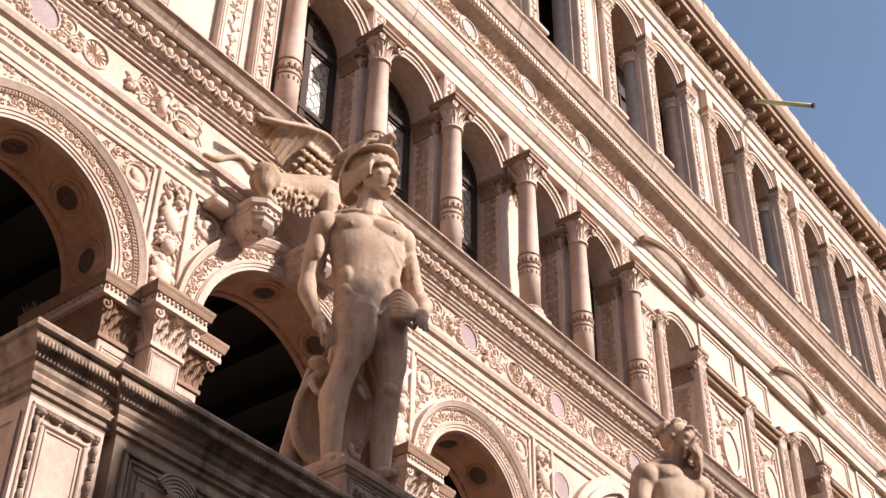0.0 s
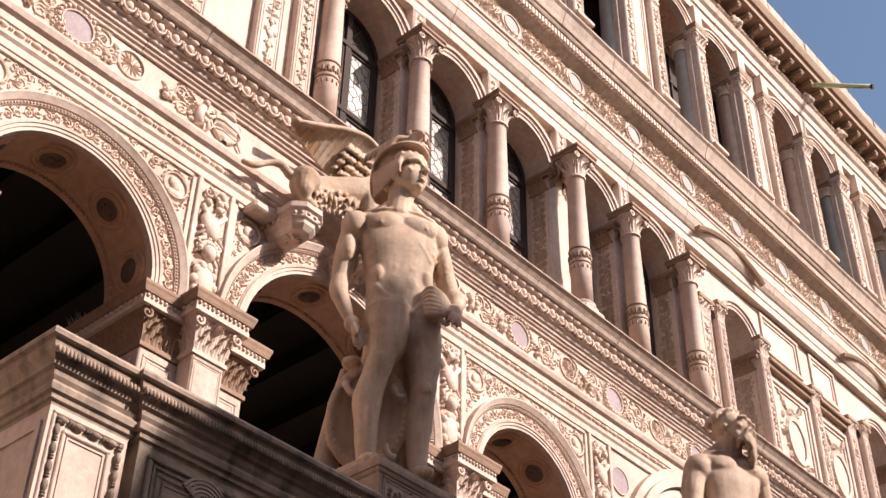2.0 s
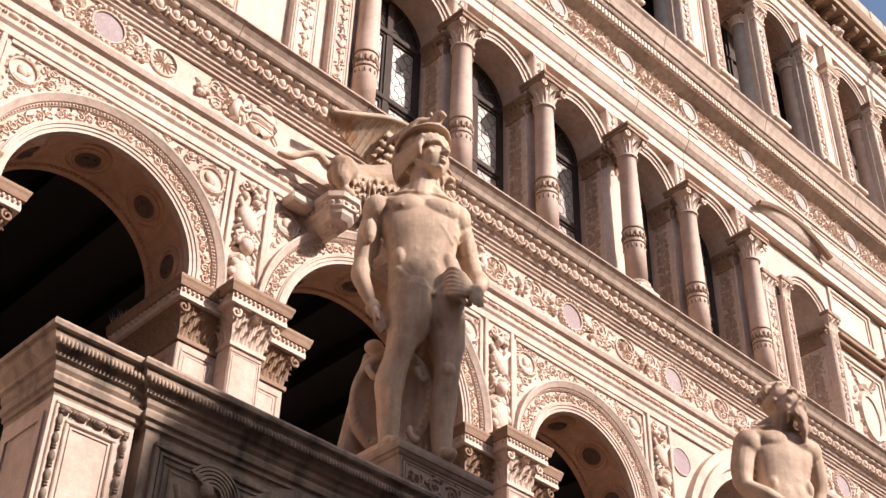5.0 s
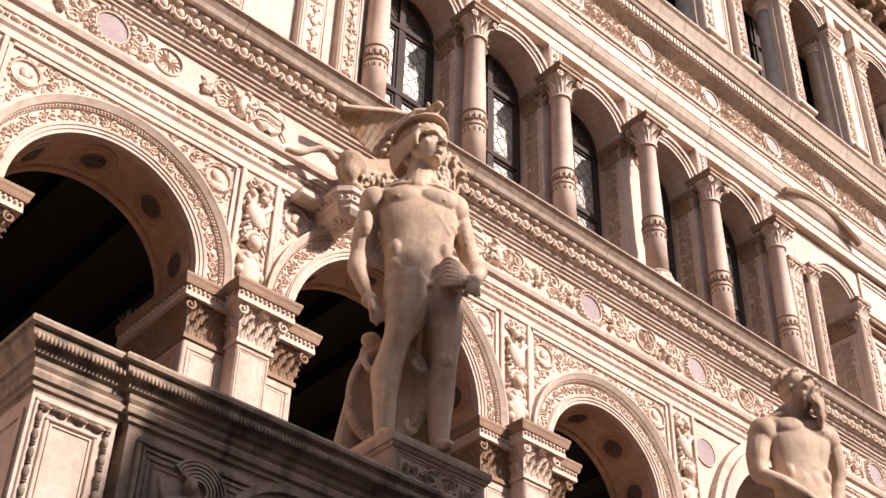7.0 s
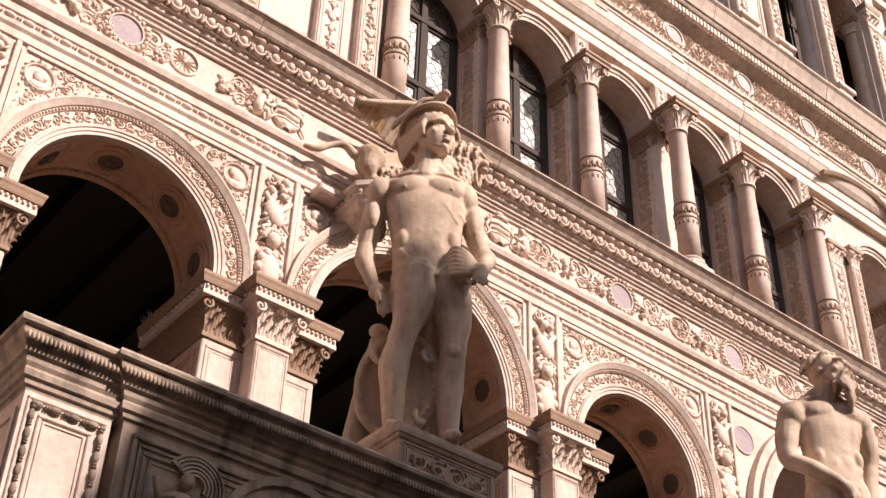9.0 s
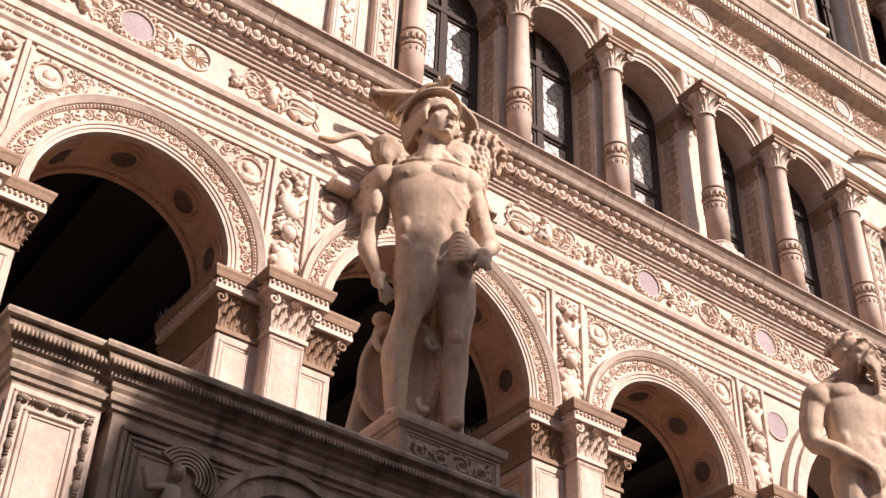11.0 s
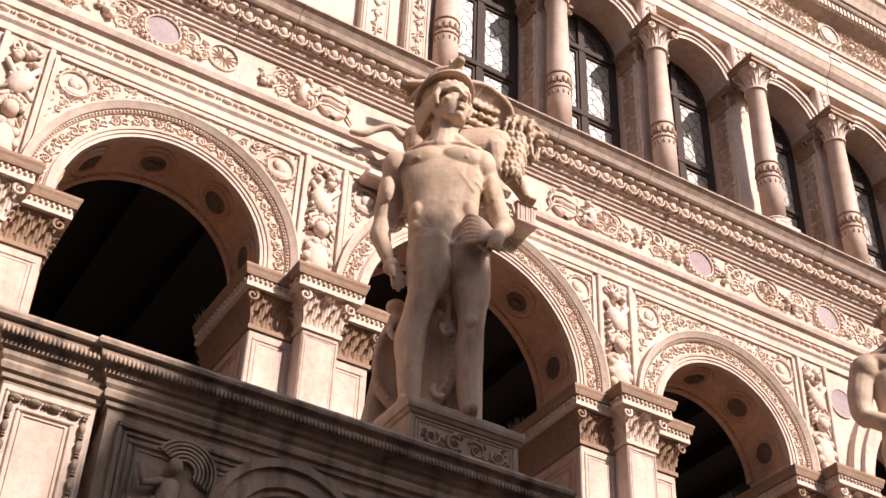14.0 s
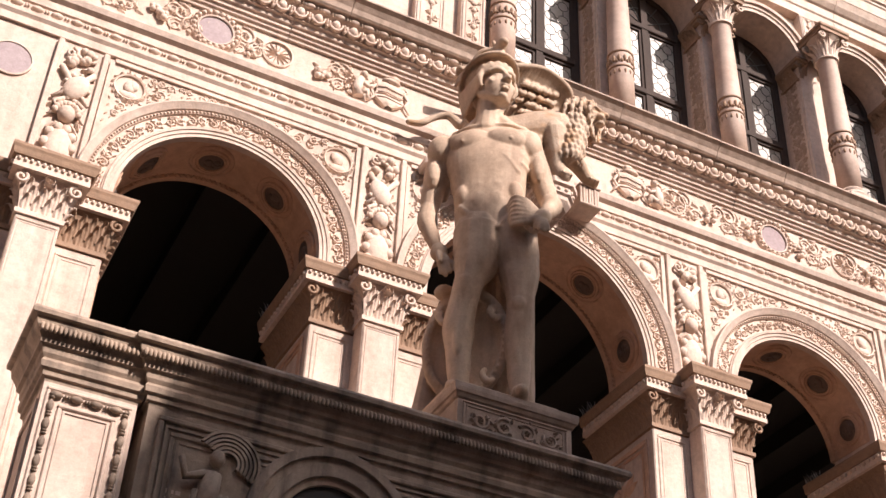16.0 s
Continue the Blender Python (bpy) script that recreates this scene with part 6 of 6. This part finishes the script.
limb(bm, [(0.19, 0.02, 6.98), (0.215, 0.03, 6.84), (0.24, 0.04, 6.7), (0.25, 0.03, 6.5), (0.247, 0.03, 6.42), (0.235, 0.08, 6.22), (0.235, 0.1, 6.05), (0.24, 0.1, 5.86)],
     [0.17, 0.155, 0.13, 0.09, 0.085, 0.093, 0.076, 0.06])
blob(bm, (0.247, -0.03, 6.43), (0.052, 0.045, 0.062), 2)
for x, y, z, r in ((0.29, 0.03, 6.7, (0.05, 0.07, 0.15)), (0.19, 0.0, 6.66, (0.045, 0.06, 0.1)), (0.235, -0.03, 6.75, (0.06, 0.06, 0.17)), (0.275, 0.11, 6.22, (0.045, 0.06, 0.13)), (0.2, 0.12, 6.2, (0.045, 0.06, 0.12)),
                   (0.235, 0.03, 6.2, (0.03, 0.03, 0.18)), (0.17, 0.13, 6.95, (0.12, 0.1, 0.14))):
    blob(bm, (x, y, z), r, 2)
limb(bm, [(0.24, 0.1, 5.86), (0.255, 0.01, 5.81), (0.275, -0.09, 5.78)], [0.06, 0.052, 0.036])
# oval shield behind the legs, hollow side out, with rim, straps and buckle
b2 = bmesh.new()
lathe(b2, 0, 0, [(0.01, 0.0), (0.25, 0.014), (0.29, 0.03), (0.305, 0.055), (0.345, 0.06), (0.37, 0.05), (0.375, 0.03), (0.33, -0.02), (0.2, -0.06), (0.01, -0.07)], 44)
for k in range(44):
    a = 6.2832 * k / 44
    blob(b2, (0.325 * math.cos(a), 0.325 * math.sin(a), 0.06), 0.012)
bmesh.ops.transform(b2, matrix=Matrix.Translation((-0.1, 0.17, 6.26)) @ Matrix.Rotation(radians(6), 4, "Y") @ Matrix.Rotation(radians(98), 4, "X") @ Matrix.Diagonal((0.74, 1.06, 1, 1)), verts=b2.verts)
me_tmp = bpy.data.meshes.new("tmp")
b2.to_mesh(me_tmp)
b2.free()
bm.from_mesh(me_tmp)
bpy.data.meshes.remove(me_tmp)
for x, z in ((-0.235, 6.42), (0.085, 6.44), (0.05, 5.98)):
    limb(bm, [(x - 0.025, 0.1, z + 0.06), (x - 0.03, 0.06, z), (x, 0.05, z - 0.05), (x + 0.03, 0.08, z - 0.02)], [0.022, 0.024, 0.024, 0.018], 8)
# cloak falling behind
for k in range(9):
    q = k / 8
    limb(bm, [(-0.27 + 0.06 * q, 0.2 + 0.05 * q, 6.62), (-0.34 + 0.07 * q, 0.23 + 0.05 * q + 0.02 * (k % 2), 6.2), (-0.4 + 0.09 * q, 0.22 + 0.06 * q + 0.02 * (k % 2), 5.74)], [0.03, 0.045, 0.055], 8)
for k in range(8):
    limb(bm, [(-0.1 + 0.055 * k, 0.2, 7.0), (-0.12 + 0.055 * k, 0.28 + 0.02 * (k % 2), 6.4), (-0.16 + 0.06 * k, 0.28, 5.74)], [0.04, 0.05, 0.06], 8)
blob(bm, (-0.24, 0.08, 6.62), (0.07, 0.07, 0.05), 2)
bmesh.ops.transform(bm, matrix=Matrix.Translation((1.42, -2.82, 0)) @ Matrix.Rotation(radians(-35), 4, "Z"), verts=bm.verts)
box(bm, 1.2, 1.9, -2.95, -2.42, 5.726, 5.79)
sculpture("statue", bm, STATUE, "weathered marble statue of a helmeted figure with a shield", 0.0078, 3)

# the bearded figure
bm = bmesh.new()
torso(bm, 0.1)
limb(bm, [(0.11, 0.02, 7.88), (0.13, -0.02, 7.98), (0.15, -0.04, 8.05)], [0.125, 0.11, 0.11])
head(bm, (0.165, -0.06, 8.17), 30, False)
blob(bm, (-0.21, 0.01, 7.7), (0.125, 0.13, 0.15), 3)
limb(bm, [(-0.21, 0.03, 7.72), (-0.28, 0.02, 7.5), (-0.3, 0.02, 7.32), (-0.28, 0.0, 7.22)], [0.12, 0.105, 0.088, 0.074])
limb(bm, [(-0.28, 0.0, 7.24), (-0.19, -0.12, 7.12), (-0.06, -0.2, 7.0), (0.03, -0.22, 6.93)], [0.076, 0.076, 0.058, 0.046])
fingers(bm, (0.07, -0.225, 6.89), [(0.11, -0.23, 6.77), (0.14, -0.23, 6.79), (0.165, -0.21, 6.83), (0.08, -0.23, 6.74), (0.13, -0.22, 6.9)], 0.021)
blob(bm, (0.39, 0.02, 7.72), (0.115, 0.12, 0.14), 3)
limb(bm, [(0.4, 0.03, 7.72), (0.46, 0.08, 7.5), (0.46, 0.12, 7.3), (0.42, 0.1, 7.05), (0.4, 0.06, 6.88)], [0.11, 0.1, 0.082, 0.075, 0.05])
limb(bm, [(-0.02, 0.0, 6.96), (-0.05, -0.03, 6.66), (-0.07, -0.04, 6.34), (-0.08, 0.02, 6.1), (-0.08, 0.02, 5.8)], [0.175, 0.15, 0.1, 0.1, 0.062])
limb(bm, [(0.18, 0.0, 6.96), (0.2, 0.0, 6.66), (0.21, 0.02, 6.34), (0.22, 0.06, 6.1), (0.22, 0.06, 5.8)], [0.17, 0.145, 0.096, 0.098, 0.062])
for k in range(14):
    limb(bm, [(-0.12 + 0.03 * k, -0.15 + 0.1 * abs(k - 7) / 7, 6.97 + 0.02 * math.sin(k * 1.7)), (-0.12 + 0.03 * k, -0.19 + 0.1 * abs(k - 7) / 7, 6.72), (-0.14 + 0.032 * k, -0.13, 6.36)], [0.026, 0.032, 0.028], 7)
bmesh.ops.transform(bm, matrix=Matrix.Translation((5.68, -2.84, 5.73)) @ Matrix.Diagonal((1, 1, 0.945, 1)) @ Matrix.Rotation(radians(-28), 4, "Z") @ Matrix.Translation((0, 0, -5.73)), verts=bm.verts)
box(bm, 5.2, 5.95, -2.98, -2.5, 5.726, 5.8)
sculpture("statue", bm, STATUE, "weathered marble statue of a bearded figure with drapery", 0.0115, 2)


# ---- winged lion over the middle arch ----
bm = bmesh.new()
rnd = random.Random(12)
# body climbing from the haunches to the shoulders
limb(bm, [(2.56, -0.36, 10.36), (2.74, -0.34, 10.44), (2.98, -0.34, 10.56), (3.26, -0.38, 10.68), (3.44, -0.42, 10.72)], [0.15, 0.15, 0.165, 0.2, 0.2], 16, 0.9)
limb(bm, [(2.55, -0.42, 10.37), (2.5, -0.46, 10.22), (2.55, -0.45, 10.12), (2.6, -0.48, 10.06)], [0.15, 0.095, 0.055, 0.06])
blob(bm, (2.56, -0.38, 10.42), (0.15, 0.15, 0.15), 3)
limb(bm, [(2.66, -0.3, 10.32), (2.68, -0.3, 10.18), (2.74, -0.36, 10.07)], [0.11, 0.075, 0.06])
limb(bm, [(3.36, -0.46, 10.62), (3.4, -0.46, 10.4), (3.42, -0.46, 10.2), (3.46, -0.5, 10.07)], [0.15, 0.11, 0.075, 0.075])
limb(bm, [(3.5, -0.36, 10.56), (3.68, -0.38, 10.42), (3.8, -0.34, 10.34), (3.9, -0.32, 10.3)], [0.13, 0.085, 0.065, 0.06])
for x in (3.44, 3.86):
    for k in range(4):
        blob(bm, (x - 0.03 + 0.03 * k, (-0.54 if x < 3.6 else -0.36), (10.065 if x < 3.6 else 10.29)), (0.022, 0.05, 0.03), 2)
# tail carried out along the wall
limb(bm, [(2.4, -0.34, 10.4), (2.3, -0.3, 10.5), (2.18, -0.26, 10.46), (2.05, -0.22, 10.36), (1.94, -0.18, 10.36)], [0.05, 0.04, 0.032, 0.034, 0.03])
face = Vector((0.66, -0.74, -0.1)).normalized()
side = face.cross(Vector((0, 0, 1))).normalized()
up = side.cross(face)
H = Vector((3.76, -0.5, 10.96))
blob(bm, H, (0.12, 0.12, 0.13), 3)
blob(bm, H + face * 0.12 + up * -0.02, (0.068, 0.068, 0.06), 2)
blob(bm, H + face * 0.185 + up * 0.0, (0.036, 0.036, 0.024), 2)
blob(bm, H + face * 0.13 + up * -0.1, (0.052, 0.052, 0.026), 2)
limb(bm, [H + face * 0.1 + up * 0.085, H + face * 0.185 + up * 0.012], [0.026, 0.028], 8)
for k in (-1, 1):
    limb(bm, [H + face * 0.12 + up * 0.075 + side * 0.02 * k, H + face * 0.1 + up * 0.07 + side * 0.085 * k], [0.02, 0.016], 7)
    blob(bm, H + face * 0.145 + up * -0.035 + side * 0.04 * k, (0.036, 0.036, 0.03), 2)
    blob(bm, H + face * 0.02 + up * 0.12 + side * 0.1 * k, (0.035, 0.035, 0.035), 2)
for j, (d, rr, n) in enumerate(((0.06, 0.14, 13), (-0.02, 0.18, 17), (-0.1, 0.2, 19), (-0.18, 0.19, 17))):
    for k in range(n):
        a = 6.2832 * (k + 0.5 * (j % 2)) / n
        c = H + face * d + side * rr * math.cos(a) + up * rr * math.sin(a)
        out = (side * math.cos(a) + up * math.sin(a)) * 0.045
        limb(bm, [c - out * 0.9, c + out * 0.7, c + out + Vector((0.005, 0, -0.05)), c + out * 0.7 + Vector((0.015, 0, -0.1))], [0.02, 0.024, 0.021, 0.009], 7)
# mane falling over chest and shoulder
for j in range(8):
    for k in range(7):
        c = Vector((3.46 + 0.04 * k - 0.012 * j + 0.02 * (j % 2), -0.5 - 0.12 * math.sin((k + 0.5) / 7 * 3.14), 10.84 - 0.07 * j))
        limb(bm, [c, c + Vector((0, -0.022, -0.04)), c + Vector((0.015, -0.015, -0.08)), c + Vector((0.0, 0.0, -0.12))], [0.021, 0.023, 0.019, 0.008], 7)
limb(bm, [(3.56, -0.42, 10.8), (3.56, -0.45, 10.55), (3.5, -0.46, 10.36)], [0.15, 0.14, 0.09])
for j in range(5):
    for k in range(15):
        q = k / 14
        c = Vector((2.66 + 0.8 * q + rnd.uniform(-0.03, 0.03), -0.48 + 0.03 * abs(j - 1.5), 10.4 + 0.3 * q - 0.055 * j + rnd.uniform(-0.03, 0.03)))
        limb(bm, [c, c + Vector((rnd.uniform(-0.04, 0.02), -0.012, -0.045)), c + Vector((rnd.uniform(-0.05, 0.03), 0.0, -0.08))], [0.022, 0.018, 0.007], 6)
# wing: a dished canopy of feathers from a strong leading edge to the wall
lead = [Vector(p) for p in ((3.6, -0.42, 11.1), (3.52, -0.52, 11.24), (3.24, -0.56, 11.34), (2.94, -0.54, 11.28), (2.64, -0.48, 11.16), (2.36, -0.42, 11.06))]
back = [Vector(p) for p in ((3.46, -0.24, 10.9), (3.3, -0.2, 10.9), (3.1, -0.2, 10.9), (2.86, -0.22, 10.92), (2.62, -0.26, 10.98), (2.34, -0.36, 11.03))]
limb(bm, lead, [0.035, 0.036, 0.034, 0.032, 0.03, 0.024], 10)
for k in range(34):
    q = k / 33 * 4.999
    i = int(q)
    a = lead[i].lerp(lead[i + 1], q - i)
    b = back[i].lerp(back[i + 1], q - i) + Vector((0, 0, -0.012 * (k % 2)))
    limb(bm, [a, a.lerp(b, 0.5) + Vector((0, 0, 0.05)), b], [0.026, 0.03 + 0.003 * (k % 2), 0.018], 7)
for row in range(4):
    for k in range(9):
        c = Vector((3.44 - 0.05 * k + rnd.uniform(-0.02, 0.02), -0.3 - 0.05 * row, 10.94 + 0.075 * row + rnd.uniform(-0.015, 0.015)))
        limb(bm, [c + Vector((0, 0, 0.03)), c + Vector((-0.025, -0.01, -0.02)), c + Vector((-0.06, 0, -0.03))], [0.028, 0.026, 0.01], 7)
limb(bm, [(3.34, -0.34, 10.78), (3.42, -0.3, 10.95), (3.5, -0.34, 11.12)], [0.1, 0.09, 0.05])
sculpture("lion_sculpture", bm, LION, "weathered stone winged lion sculpture with orange lichen stains", 0.0095, 1)


def bracket(x0, x1):
    """A half-octagonal bracket with a beaded rim and a flower under it."""
    t = thing("bracket", "carved stone bracket jutting from the wall", "bracket", "lion brackets")
    mx, hw = (x0 + x1) / 2, (x1 - x0) / 2
    bm = bmesh.new()
    rows = []
    for o, z in ((-0.13, 9.76), (-0.08, 9.77), (-0.04, 9.82), (-0.035, 9.86), (-0.01, 9.88), (-0.012, 9.955), (0.02, 9.97), (0.02, 10.03)):
        w, f, c = hw + o, 0.5 + o, 0.1 + o * 0.4
        rows.append([bm.verts.new(p) for p in ((mx - w, 0, z), (mx - w, -f + c, z), (mx - w + c, -f, z), (mx + w - c, -f, z), (mx + w, -f + c, z), (mx + w, 0, z))])
    for p, q in zip(rows, rows[1:]):
        for i in range(6):
            bm.faces.new((p[i], p[(i + 1) % 6], q[(i + 1) % 6], q[i]))
    bm.faces.new(rows[0][::-1])
    bm.faces.new(rows[-1])
    part("block", bm, STONE, t)
    bm = bmesh.new()
    w, f, c = hw - 0.012, 0.488, 0.095
    line = [Vector(p) for p in ((mx - w, -0.05, 0), (mx - w, -f + c, 0), (mx - w + c, -f, 0), (mx + w - c, -f, 0), (mx + w, -f + c, 0), (mx + w, -0.05, 0))]
    for p, q in zip(line, line[1:]):
        n = max(1, round((q - p).length / 0.075))
        for k in range(n):
            v = p.lerp(q, (k + 0.5) / n)
            blob(bm, (v.x, v.y, 9.92), (0.026, 0.026, 0.026))
    part("bead_band", bm, CARVED, t)
    bm = bmesh.new()
    for k in range(8):
        a = 6.2832 * k / 8
        limb(bm, [(mx, -0.24, 9.765), (mx + 0.06 * math.cos(a), -0.24 + 0.06 * math.sin(a), 9.755), (mx + 0.09 * math.cos(a), -0.24 + 0.09 * math.sin(a), 9.765)], [0.016, 0.022, 0.012], 6)
    part("flower", bm, CARVED, t)


bracket(2.42, 2.8)
bracket(3.26, 3.64)
bm = bmesh.new()
box(bm, 2.14, 2.42, -0.2, 0.0, 9.92, 10.02, 0.02)
tagged(link("stone_ledge", bm, STONE), "small pale stone ledge beside a bracket", "ledge")
t = thing("stone_book", "closed carved stone book under a lion's paw", "book")
bm = bmesh.new()
for k in range(7):
    box(bm, 3.76 + 0.032 * k, 3.788 + 0.032 * k, -0.31 - 0.006 * (k % 2), -0.02, 10.03, 10.24, 0.006)
part("pages", bm, STONE, t)
bm = bmesh.new()
box(bm, 3.745, 3.995, -0.33, 0.0, 10.0, 10.03, 0.01)
box(bm, 3.745, 3.995, -0.33, 0.0, 10.24, 10.26, 0.008)
part("cover", bm, STONE, t)
